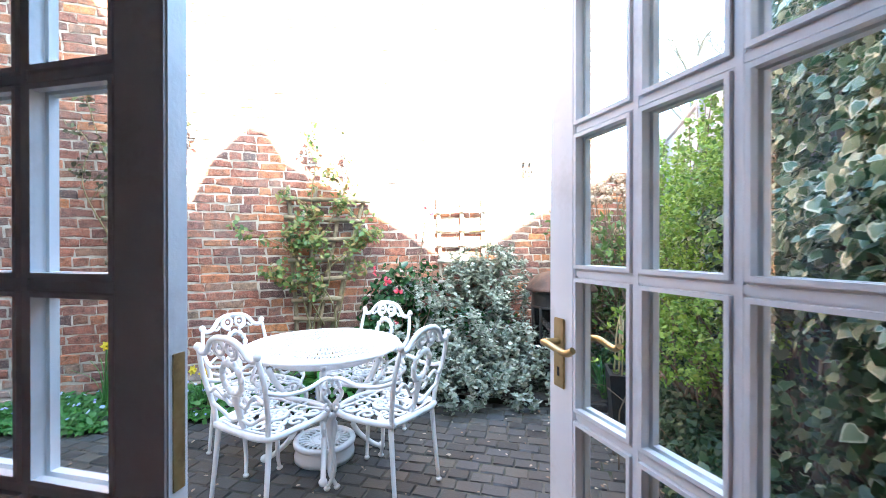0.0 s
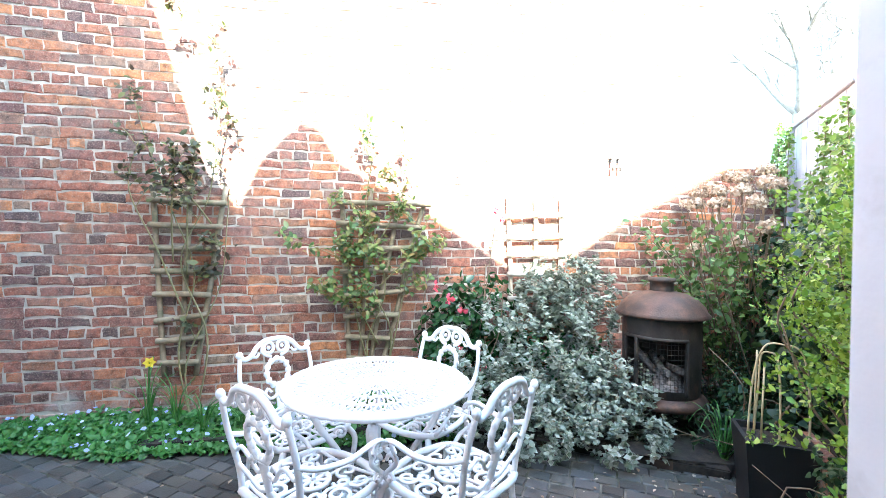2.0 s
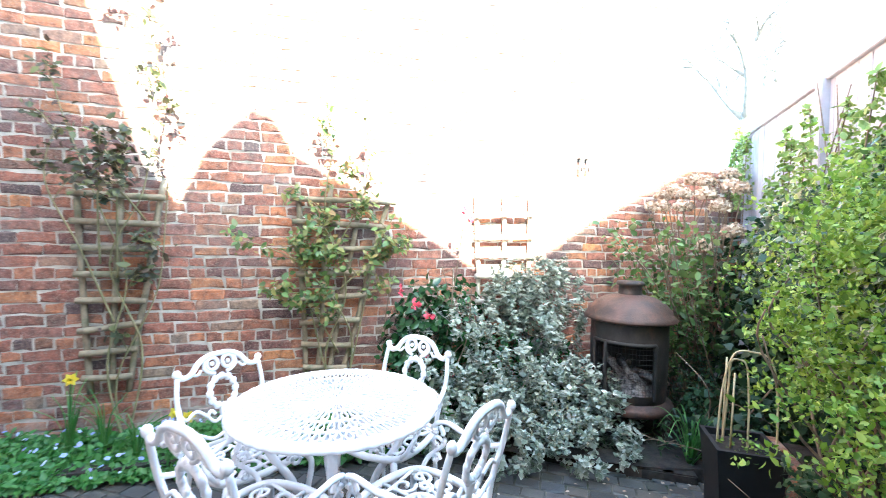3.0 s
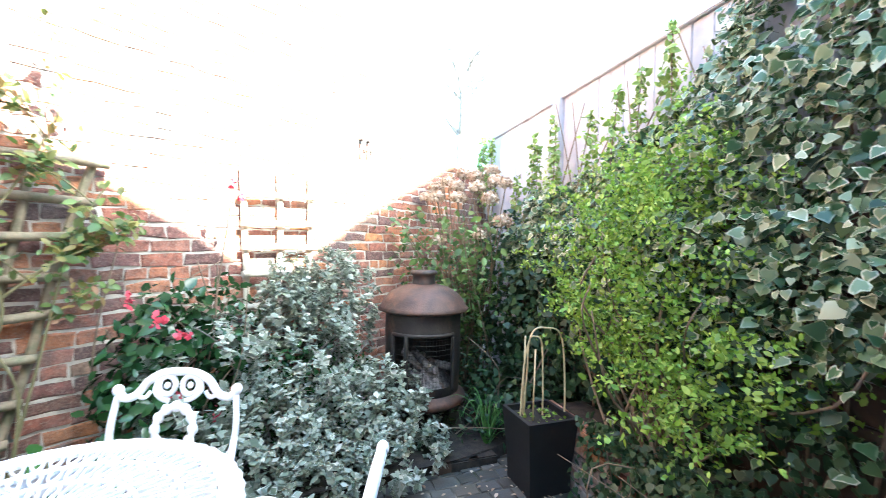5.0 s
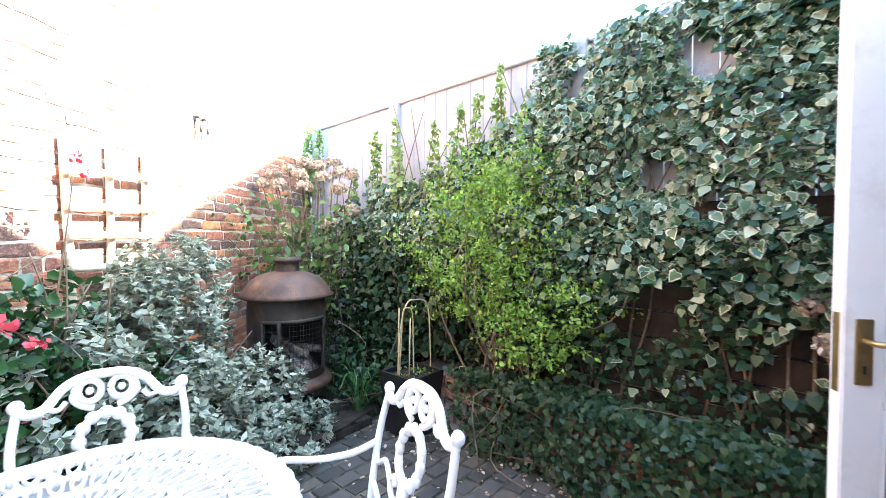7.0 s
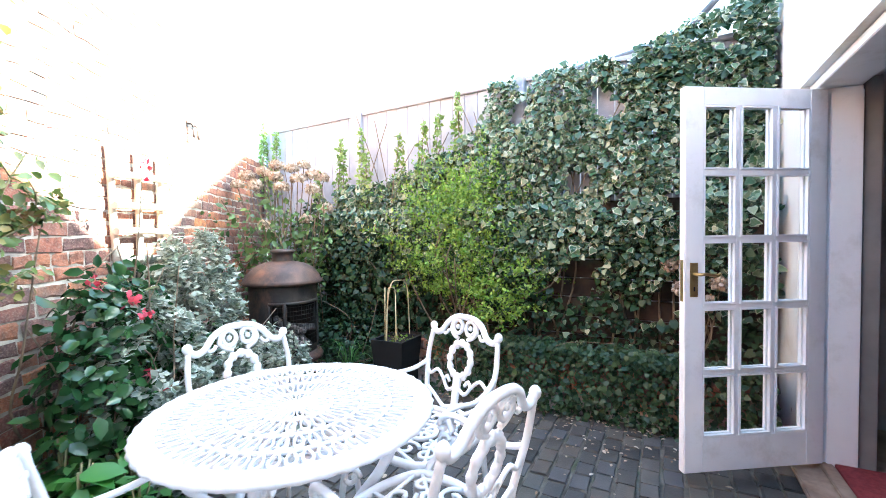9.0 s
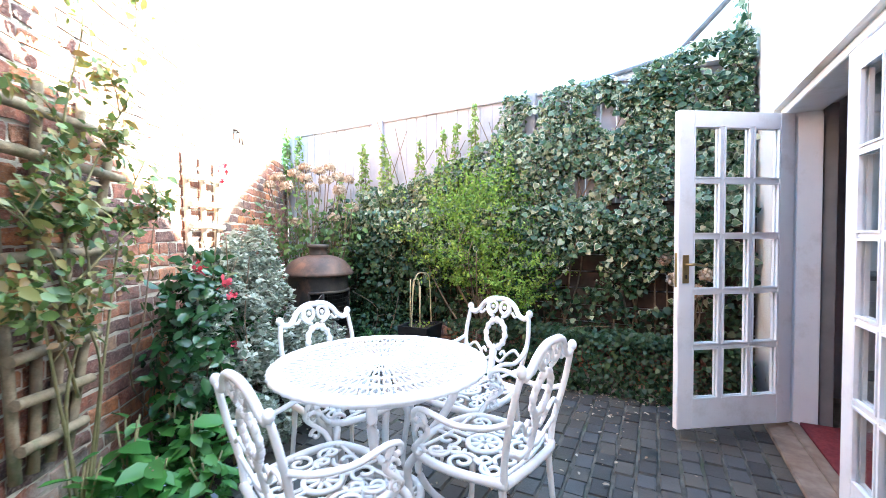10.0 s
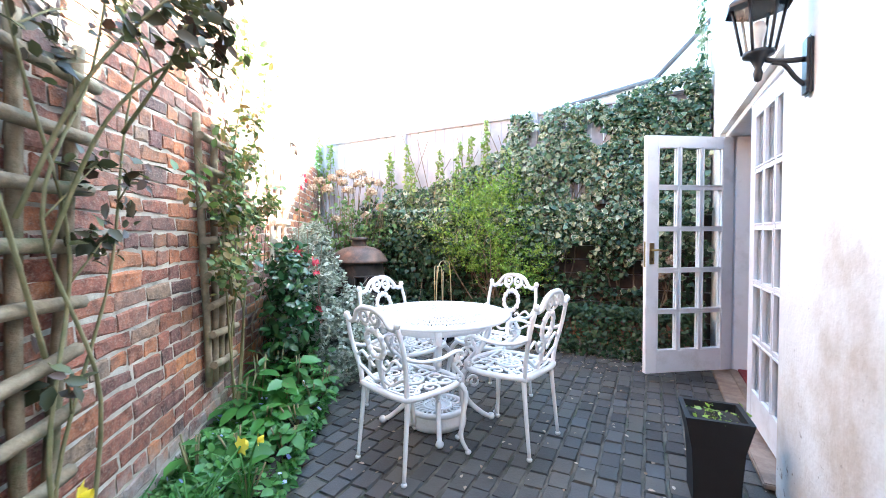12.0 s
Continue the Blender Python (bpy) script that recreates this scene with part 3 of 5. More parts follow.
# ---- cast table ----
def cast_table(m):
    t = thing("garden_table", m, "round white cast metal garden table with pierced top", "table")
    rim = bmesh.new()
    lathe(rim, [(0.435, 0.682), (0.47, 0.676), (0.488, 0.682), (0.492, 0.692), (0.485, 0.702), (0.465, 0.705), (0.435, 0.700), (0.435, 0.682)], 96, None, 0.012, 48)
    part("rim", rim, CAST, t)
    top = bmesh.new()
    for r0, r1 in ((0.03, 0.045), (0.118, 0.13), (0.228, 0.24), (0.330, 0.342), (0.425, 0.44)):
        lathe(top, [(r0, 0.690), (r1, 0.690), (r1, 0.7005), (r0, 0.7005), (r0, 0.690)], 72)
    lathe(top, [(0.001, 0.702), (0.03, 0.702), (0.034, 0.69)], 24)
    part("ring", top, CAST, t)

    def petals(n, r0, r1, wide, turn):
        bm = bmesh.new()
        for i in range(n):
            a = 2 * math.pi * (i + turn) / n
            d, s = Vector((math.cos(a), math.sin(a), 0)), Vector((-math.sin(a), math.cos(a), 0))
            ring = []
            for k in range(10):
                u = 2 * math.pi * k / 10
                ring.append(d * ((r0 + r1) / 2 + (r1 - r0) / 2 * math.cos(u)) + s * wide * math.sin(u) * (1 + 0.4 * math.cos(u)) + Vector((0, 0, 0.697)))
            mid = sum(ring, Vector()) / 10
            o1, i1 = [bm.verts.new(q + Vector((0, 0, 0.004))) for q in ring], [bm.verts.new(mid + (q - mid) * 0.64 + Vector((0, 0, 0.004))) for q in ring]
            o2, i2 = [bm.verts.new(q + Vector((0, 0, -0.006))) for q in ring], [bm.verts.new(mid + (q - mid) * 0.64 + Vector((0, 0, -0.006))) for q in ring]
            for k in range(10):
                j = (k + 1) % 10
                bm.faces.new((o1[k], o1[j], i1[j], i1[k]))
                bm.faces.new((o1[k], o2[k], o2[j], o1[j]))
                bm.faces.new((i1[k], i1[j], i2[j], i2[k]))
        bmesh.ops.recalc_face_normals(bm, faces=bm.faces)
        return bm

    for n, r0, r1, w, turn in ((18, 0.04, 0.122, 0.011, 0), (28, 0.126, 0.232, 0.0145, 0.5), (42, 0.236, 0.334, 0.0165, 0), (56, 0.338, 0.43, 0.017, 0.5)):
        part("petal_band", petals(n, r0, r1, w, turn), CAST, t)
    for a in range(4):
        rot = pose(0, 0, 0, 0, 0, 45 + 90 * a)
        leg = bmesh.new()
        tube(leg, [rot @ Vector(q) for q in ((0.33, 0, 0.68), (0.36, 0, 0.60), (0.30, 0, 0.47), (0.20, 0, 0.34), (0.17, 0, 0.22), (0.22, 0, 0.12), (0.31, 0, 0.045), (0.36, 0, 0.022))], (0.021, 0.015), 8, 6)
        ball(leg, rot @ Vector((0.37, 0, 0.023)), (0.026, 0.026, 0.023), 10)
        g = part("leg", leg, CAST, t)
        for sgn, cx, cz, r in ((1, 0.255, 0.56, 0.06), (-1, 0.25, 0.25, 0.045), (1, 0.19, 0.44, 0.035)):
            sc = bmesh.new()
            tube(sc, [rot @ Vector((cx + sgn * r * (1 - k / 13) * math.cos(k * 0.75), 0, cz + r * (1 - k / 13) * math.sin(k * 0.75))) for k in range(11)], 0.009, 6, 3)
            part("scroll", sc, CAST, g)
    apron = bmesh.new()
    lathe(apron, [(0.345, 0.62), (0.352, 0.62), (0.352, 0.685), (0.345, 0.685), (0.345, 0.62)], 48)
    part("apron", apron, CAST, t)
    shelf = bmesh.new()
    for r0, r1 in ((0.02, 0.035), (0.085, 0.097), (0.165, 0.195)):
        lathe(shelf, [(r0, 0.085), (r1, 0.085), (r1 + 0.004, 0.10), (r1, 0.113), (r0, 0.113), (r0, 0.085)], 48)
    sh = part("lower_shelf", shelf, CAST, t)
    for i in range(24):
        a = 2 * math.pi * i / 24
        rib = bmesh.new()
        tube(rib, [(r * math.cos(a + o), r * math.sin(a + o), 0.1) for r, o in ((0.03, 0), (0.09, 0.13), (0.13, -0.05), (0.17, 0.1))], 0.0075, 5, 3)
        part("shelf_rib", rib, CAST, sh)
    skirt = bmesh.new()
    lathe(skirt, [(0.175, 0.002), (0.19, 0.0), (0.192, 0.03), (0.178, 0.085)], 36)
    part("base_ring", skirt, CAST, t)
    return t


cast_table(pose(*TABLE, 0, 0, 0, 40) @ Matrix.Diagonal((1.0, 1.0, 1.06, 1)))


# ---- cast chairs ----
def cast_chair(m):
    """Rear feet on x, facing y."""
    c = thing("garden_chair", m, "ornate white cast metal garden armchair by the round table", "chair", "chairs round the table")
    lean = lambda z: -0.24 * max(0.0, z - 0.42) - 0.0
    for s in (-1, 1):
        post = bmesh.new()
        tube(post, [(s * 0.19, -0.01, 0.40), (s * 0.20, lean(0.5), 0.50), (s * 0.225, lean(0.65), 0.65), (s * 0.215, lean(0.77), 0.77)], (0.014, 0.012), 8, 5)
        ball(post, (s * 0.216, lean(0.79), 0.79), (0.021, 0.018, 0.021), 10)
        part("back_post", post, CAST, c)
        leg = bmesh.new()
        tube(leg, [(s * 0.185, 0.0, 0.41), (s * 0.19, -0.015, 0.25), (s * 0.198, -0.04, 0.02)], (0.015, 0.010), 8, 4)
        ball(leg, (s * 0.199, -0.041, 0.012), (0.017, 0.017, 0.012), 8)
        part("rear_leg", leg, CAST, c)
        leg = bmesh.new()
        tube(leg, [(s * 0.19, 0.36, 0.41), (s * 0.225, 0.395, 0.35), (s * 0.215, 0.385, 0.22), (s * 0.205, 0.38, 0.1), (s * 0.225, 0.41, 0.02)], (0.018, 0.010), 8, 5)
        ball(leg, (s * 0.227, 0.413, 0.013), (0.018, 0.02, 0.013), 8)
        part("front_leg", leg, CAST, c)
        arm = bmesh.new()
        tube(arm, [(s * 0.222, lean(0.64), 0.63), (s * 0.245, 0.03, 0.60), (s * 0.275, 0.14, 0.595), (s * 0.285, 0.25, 0.615), (s * 0.275, 0.31, 0.60), (s * 0.27, 0.32, 0.57), (s * 0.272, 0.295, 0.565)], (0.013, 0.012), 8, 5, 0.8)
        a = part("armrest", arm, CAST, c)
        sup = bmesh.new()
        tube(sup, [(s * 0.275, 0.285, 0.60), (s * 0.27, 0.255, 0.54), (s * 0.265, 0.30, 0.49), (s * 0.255, 0.335, 0.455), (s * 0.225, 0.345, 0.42)], 0.011, 6, 5)
        for cy, cz, r, d in ((0.285, 0.525, 0.032, 1), (0.30, 0.46, 0.026, -1)):
            tube(sup, [(s * 0.265, cy + d * r * (1 - k / 11) * math.cos(0.8 * k), cz + r * (1 - k / 11) * math.sin(0.8 * k)) for k in range(9)], 0.0085, 6, 3)
        part("arm_scroll", sup, CAST, a)
    crest = bmesh.new()
    W = lambda x, z: (x, lean(z), z)
    tube(crest, [W(-0.216, 0.785), W(-0.19, 0.765), W(-0.15, 0.775), (-0.11, lean(0.82), 0.82), W(-0.06, 0.845), W(0, 0.85), W(0.06, 0.845), W(0.11, 0.82), W(0.15, 0.775), W(0.19, 0.765), W(0.216, 0.785)], 0.0145, 8, 5)
    part("crest_rail", crest, CAST, c)
    orn = bmesh.new()
    for s in (-1, 1):
        for cx, cz, r in ((0.042, 0.805, 0.03),):
            tube(orn, [W(s * cx + r * math.cos(0.7 * k), cz + r * math.sin(0.7 * k)) for k in range(10)], 0.0105, 6, 3)
            ball(orn, W(s * cx, cz), 0.012, 8)
        tube(orn, [W(s * 0.075, 0.825), W(s * 0.085, 0.79), W(s * 0.06, 0.765), W(s * 0.03, 0.755)], 0.0095, 6, 4)
        tube(orn, [W(s * 0.15, 0.775), W(s * 0.12, 0.765), W(s * 0.10, 0.785)], 0.008, 6, 4)
    part("rosette", orn, CAST, c)
    wreath = bmesh.new()
    tube(wreath, [W(0.068 * math.cos(2 * math.pi * k / 14), 0.665 + 0.072 * math.sin(2 * math.pi * k / 14)) for k in range(15)], 0.013, 8, 3)
    wr = part("wreath", wreath, CAST, c)
    for k in range(12):
        u = 2 * math.pi * k / 12
        part("bead", ball(bmesh.new(), W(0.068 * math.cos(u), 0.665 + 0.072 * math.sin(u)), (0.021, 0.013, 0.021), 8), CAST, wr)
    stem = bmesh.new()
    tube(stem, [W(0, 0.59), W(0, 0.54), W(0, 0.47), (0, 0.005, 0.42)], (0.03, 0.018), 8, 4, 0.5)
    part("splat_stem", stem, CAST, c)
    for s in (-1, 1):
        for pts, r in (([W(0, 0.56), W(s * 0.05, 0.53), W(s * 0.085, 0.56), W(s * 0.07, 0.585), W(s * 0.05, 0.565)], 0.009), ([W(s * 0.01, 0.47), W(s * 0.07, 0.455), W(s * 0.14, 0.49), W(s * 0.205, 0.52)], 0.0095), ([W(s * 0.085, 0.56), W(s * 0.14, 0.60), W(s * 0.19, 0.575), W(s * 0.215, 0.60)], 0.0085)):
            part("back_scroll", tube(bmesh.new(), pts, r, 6, 4), CAST, c)
    # seat: a rounded frame filled with scrollwork
    outline = [(-0.19, -0.015), (0.0, -0.03), (0.19, -0.015), (0.225, 0.12), (0.235, 0.25), (0.205, 0.36), (0.10, 0.405), (0.0, 0.415), (-0.10, 0.405), (-0.205, 0.36), (-0.235, 0.25), (-0.225, 0.12), (-0.19, -0.015)]
    rim = bmesh.new()
    tube(rim, [(x, y, 0.415) for x, y in outline], 0.0165, 8, 4)
    part("seat_frame", rim, CAST, c)
    lat = bmesh.new()

    def curl(cx, cy, r, d, a0, n=11):
        tube(lat, [(cx + r * (1 - k / (n + 2)) * math.cos(a0 + d * 0.72 * k), cy + r * (1 - k / (n + 2)) * math.sin(a0 + d * 0.72 * k), 0.42) for k in range(n)], 0.0095, 5, 2, 0.7)

    for s in (-1, 1):
        for cx, cy, r, d, a0 in ((0.06, 0.05, 0.05, 1, 0.4), (0.145, 0.06, 0.048, -1, 2.2), (0.06, 0.32, 0.055, -1, 5.6), (0.155, 0.30, 0.05, 1, 3.6), (0.165, 0.18, 0.052, 1, 0.0), (0.105, 0.12, 0.035, -1, 1.0), (0.11, 0.245, 0.036, 1, 4.0)):
            curl(s * cx, cy, r, s * d, a0 if s > 0 else math.pi - a0)
    lathe(lat, [(0.058, 0.413), (0.076, 0.413), (0.076, 0.427), (0.058, 0.427), (0.058, 0.413)], 24, Matrix.Translation((0, 0.185, 0)))
    for k in range(8):
        u = 2 * math.pi * k / 8
        tube(lat, [(0.012 * math.cos(u), 0.185 + 0.012 * math.sin(u), 0.42), (0.06 * math.cos(u), 0.185 + 0.06 * math.sin(u), 0.42)], 0.010, 5, 0, 0.7)
    for y in (0.02, 0.37):
        tube(lat, [(-0.19, y, 0.418), (0, y - 0.02, 0.418), (0.19, y, 0.418)], 0.009, 5, 4, 0.7)
    for s in (-1, 1):
        tube(lat, [(s * 0.205, 0.02, 0.418), (s * 0.10, 0.18, 0.418), (s * 0.2, 0.345, 0.418)], 0.009, 5, 4, 0.7)
        tube(lat, [(s * 0.02, 0.0, 0.418), (s * 0.012, 0.12, 0.418)], 0.009, 5, 0, 0.7)
        tube(lat, [(s * 0.02, 0.25, 0.418), (s * 0.02, 0.40, 0.418)], 0.009, 5, 0, 0.7)
    part("seat_lattice", lat, CAST, c)
    return c


def chair_pose(x, y, turn):
    return pose(x, y, 0, 0, 0, turn) @ Matrix.Diagonal((1.0, 1.02, 1.05, 1))


chair = cast_chair(chair_pose(0.085, 3.76, -142))
for x, y, turn in ((0.20, 2.855, -46), (1.055, 2.79, 38.0), (1.045, 3.72, 132.0)):
    copy_thing(chair, chair_pose(x, y, turn))


# ---- chiminea ----
def chiminea(m):
    c = thing("chiminea", m, "rusted dark iron garden chiminea with domed lid", "chiminea")
    body = bmesh.new()
    lathe(body, [(0.30, 0.27), (0.345, 0.30), (0.35, 0.36), (0.354, 0.52), (0.358, 0.70), (0.355, 0.80), (0.345, 0.86), (0.33, 0.86)], 48)
    for f in [f for f in body.faces if 0.36 < f.calc_center_median().z < 0.68 and abs(math.atan2(f.calc_center_median().x, -f.calc_center_median().y)) < 0.85]:
        body.faces.remove(f)
    part("body", body, IRON, c)
    lid = bmesh.new()
    lathe(lid, [(0.40, 0.832), (0.425, 0.840), (0.43, 0.85), (0.405, 0.868), (0.375, 0.91), (0.315, 0.958), (0.23, 0.99), (0.13, 1.008), (0.10, 1.012)], 56)
    l = part("lid", lid, RUST, c, "rust-brown domed lid")
    pipe = bmesh.new()
    lathe(pipe, [(0.112, 1.00), (0.108, 1.03), (0.106, 1.07), (0.124, 1.074), (0.13, 1.086), (0.122, 1.10), (0.07, 1.104), (0.001, 1.104)], 32)
    part("flue_collar", pipe, IRON, l)
    rimb = bmesh.new()
    lathe(rimb, [(0.30, 0.22), (0.36, 0.215), (0.405, 0.235), (0.415, 0.255), (0.40, 0.275), (0.345, 0.30)], 56)
    part("base_tray", rimb, RUST, c)
    pan = bmesh.new()
    lathe(pan, [(0.001, 0.225), (0.29, 0.225), (0.33, 0.30)], 40)
    part("fire_pan", pan, IRON, c)
    liner = bmesh.new()
    lathe(liner, [(0.325, 0.30), (0.33, 0.85), (0.001, 0.87)], 40)
    for f in [f for f in liner.faces if f.calc_center_median().z < 0.7 and abs(math.atan2(f.calc_center_median().x, -f.calc_center_median().y)) < 1.0]:
        liner.faces.remove(f)
    part("liner", liner, IRON, c)
    for k in (-1, 1):
        b = bmesh.new()
        a = k * 0.86
        tube(b, [(0.36 * math.sin(a), -0.36 * math.cos(a), z) for z in (0.33, 0.50, 0.70)], 0.014, 6, 3)
        part("opening_frame", b, IRON, c)
    arch = bmesh.new()
    tube(arch, [(0.362 * math.sin(a), -0.362 * math.cos(a), 0.70) for a in np.linspace(-0.86, 0.86, 9)], 0.013, 6, 3)
    part("opening_frame", arch, IRON, c)
    bar = bmesh.new()
    tube(bar, [(0.362 * math.sin(-0.42), -0.362 * math.cos(-0.42), z) for z in (0.33, 0.50, 0.70)], 0.020, 6, 3)
    part("opening_frame", bar, IRON, c)
    heap = bmesh.new()
    lathe(heap, [(0.315, 0.305), (0.27, 0.36), (0.19, 0.42), (0.10, 0.46), (0.001, 0.47)], 28)
    for v in heap.verts:
        v.co += Vector((noise.noise(v.co * 14), noise.noise(v.co * 14 + Vector((5, 0, 0))), noise.noise(v.co * 11))) * 0.03
    part("ash", heap, ASH, c, "pale grey ash")
    mesh = bmesh.new()
    for i in range(-9, 10):
        a = i * 0.088
        tube(mesh, [(0.347 * math.sin(a), -0.347 * math.cos(a), 0.33), (0.347 * math.sin(a), -0.347 * math.cos(a), 0.69)], 0.0016, 3, 0)
    for j in range(11):
        tube(mesh, [(0.347 * math.sin(a), -0.347 * math.cos(a), 0.34 + 0.033 * j) for a in np.linspace(-0.8, 0.8, 9)], 0.0016, 3, 0)
    part("spark_mesh", mesh, IRON, c)
    rng = np.random.default_rng(3)
    for k in range(7):
        a, r = rng.random() * 6.28, 0.18 * rng.random()
        lg = bmesh.new()
        p = Vector((r * math.cos(a), r * math.sin(a) - 0.1, 0.40 + 0.018 * k))
        d = Vector((rng.normal(), 0.5 * rng.normal(), 0.25 * rng.normal())).normalized() * 0.15
        tube(lg, [p - d, p + d], 0.028, 7, 0)
        part("charred_log", lg, ASH, c)
    heap = bmesh.new()
    lathe(heap, [(0.30, 0.29), (0.24, 0.34), (0.12, 0.37), (0.001, 0.385)], 24)
    part("ash_heap", heap, ASH, c)
    for k in range(3):
        g = bmesh.new()
        a = 0.5 + 2.094 * k
        tube(g, [(0.24 * math.cos(a), 0.24 * math.sin(a), 0.23), (0.29 * math.cos(a), 0.29 * math.sin(a), 0.12), (0.28 * math.cos(a), 0.28 * math.sin(a), 0.0)], (0.028, 0.02), 8, 4)
        part("leg", g, IRON, c)
    return c


chiminea(pose(2.90, 4.05, 0.02, 0, 0, -50) @ Matrix.Diagonal((0.80, 0.80, 1.11, 1)))


# ---- trellises ----
def trellis(x_top, x_foot, half_top, half_foot, rungs, z_head, uprights, label, wood):
    t = thing("trellis", pose(0, WALL_Y - 0.03, 0), label, "trellis", "rustic trellises on the wall")
    z0, z1 = rungs[-1], rungs[0]
    at = lambda z, k: (x_foot + (x_top - x_foot) * (z - z0) / (z1 - z0)) + k * (half_foot + (half_top - half_foot) * (z - z0) / (z1 - z0))
    rng = np.random.default_rng(int(abs(x_top) * 100))
    for k in np.linspace(-0.86, 0.86, uprights):
        b = bmesh.new()
        tube(b, [(at(z, k) + 0.006 * rng.normal(), 0, z) for z in (z0 - 0.12, z0 + 0.3, (z0 + z1) / 2, z1 - 0.3, z_head)], 0.021, 7, 3)
        part("upright", b, wood, t)
    for z in rungs:
        b = bmesh.new()
        dz = 0.012 * rng.normal()
        tube(b, [(at(z, -1), -0.038, z - dz), (at(z, 0), -0.040, z + 0.004 * rng.normal()), (at(z, 1), -0.038, z + dz)], 0.023, 7, 3)
        part("rung", b, wood, t)
    return t


trellis(-0.80, -0.85, 0.285, 0.15, (1.795, 1.605, 1.43, 1.24, 1.06, 0.88, 0.71, 0.53), 1.92, 3, "fan-shaped rustic timber trellis with a bare climbing rose", TIMBER)
trellis(0.73, 0.60, 0.41, 0.17, (1.83, 1.64, 1.45, 1.25, 1.06, 0.865, 0.68, 0.50), 1.96, 4, "fan-shaped rustic timber trellis overgrown by a rose", TIMBER)
trellis(2.14, 2.15, 0.305, 0.275, (1.765, 1.57, 1.40, 1.22, 1.0, 0.75), 1.94, 3, "rustic timber trellis above the grey shrub, coloured pale as sunlit", SUNLITWOOD)
brk = thing("wall_bracket", pose(2.96, WALL_Y, 2.28), "small metal bracket fixed to the brick wall", "bracket")
b = bmesh.new()
for x in (-0.04, 0.04):
    tube(b, [(x, 0.01, 0.06), (x, -0.05, 0.05), (x, -0.055, -0.06)], 0.009, 6, 3)
part("hook", b, IRON, brk)
part("plate", boxed(-0.055, 0.055, -0.006, 0.0, 0.03, 0.085, 0.002), IRON, brk)


# ---- wall lantern ----
def wall_lantern(m):
    """Fixed to a wall in the plane y = 0, reaching out along y."""
    w = thing("wall_lantern", m, "black six-sided wall lantern with clear glass", "wall lamp")
    part("back_plate", boxed(-0.038, 0.038, 0.0, 0.022, -0.115, 0.115, 0.01), LAMPBLACK, w)
    a = bmesh.new()
    tube(a, [(0, 0.02, 0.03), (0, 0.09, 0.035), (0, 0.13, 0.045), (0, 0.165, 0.06)], 0.011, 8, 4)
    tube(a, [(0, 0.02, -0.07), (0, 0.05, -0.035), (0, 0.085, 0.02), (0, 0.125, 0.035)], 0.009, 8, 4)
    part("arm", a, LAMPBLACK, w)
    f = bmesh.new()
    mm = Matrix.Translation((0, 0.17, 0))
    lathe(f, [(0.001, -0.035), (0.012, -0.03), (0.018, 0.0), (0.012, 0.02), (0.02, 0.04), (0.03, 0.06), (0.055, 0.07), (0.055, 0.085), (0.001, 0.085)], 18, mm)
    part("finial", f, LAMPBLACK, w)
    for k in range(6):
        u = math.pi / 6 + k * math.pi / 3
        bar = bmesh.new()
        tube(bar, [mm @ Vector((0.055 * math.cos(u), 0.055 * math.sin(u), 0.08)), mm @ Vector((0.092 * math.cos(u), 0.092 * math.sin(u), 0.27))], 0.006, 4, 0)
        part("glazing_rib", bar, LAMPBLACK, w)
        v = u + math.pi / 3
        g = bmesh.new()
        q = [mm @ Vector((r * math.cos(x), r * math.sin(x), z)) for r, x, z in ((0.054, u, 0.085), (0.054, v, 0.085), (0.091, v, 0.268), (0.091, u, 0.268))]
        n = ((q[1] - q[0]).cross(q[3] - q[0])).normalized() * 0.002
        lo, hi = [g.verts.new(p) for p in q], [g.verts.new(p - n) for p in q]
        g.faces.new(lo)
        g.faces.new(list(reversed(hi)))
        for i in range(4):
            g.faces.new((lo[i], hi[i], hi[(i + 1) % 4], lo[(i + 1) % 4]))
        part("pane", g, GLASS, w)
    r = bmesh.new()
    lathe(r, [(0.125, 0.262), (0.128, 0.275), (0.10, 0.30), (0.06, 0.345), (0.03, 0.365), (0.028, 0.385), (0.001, 0.39)], 6, mm)
    part("cap", r, LAMPBLACK, w)
    bulb = bmesh.new()
    lathe(bulb, [(0.014, 0.085), (0.014, 0.12), (0.022, 0.15), (0.026, 0.18), (0.018, 0.205), (0.001, 0.212)], 14, mm)
    part("bulb", bulb, WHITE, w)
    return w


wall_lantern(HOUSE @ pose(-2.29, 0.08, 1.92))


# ---- planters ----
def planter(m, name_label, h, top, foot):
    p = thing("planter", m, name_label, "plant pot")
    bm = bmesh.new()
    prof = [(foot, 0.0), (foot * 1.02, h * 0.3), (foot * 1.12, h * 0.65), (top, h), (top - 0.022, h), (top - 0.026, h - 0.05), (0.001, h - 0.05)]
    rot = pose(0, 0, 0, 0, 0, 45)
    lathe(bm, [(r * 1.414, z) for r, z in prof], 4, rot)
    for f in bm.faces:
        f.smooth = False
    part("pot", bm, BLACK, p)
    s = boxed(-(top - 0.03), top - 0.03, -(top - 0.03), top - 0.03, h - 0.075, h - 0.035)
    part("soil", s, SOIL, p)
    return p


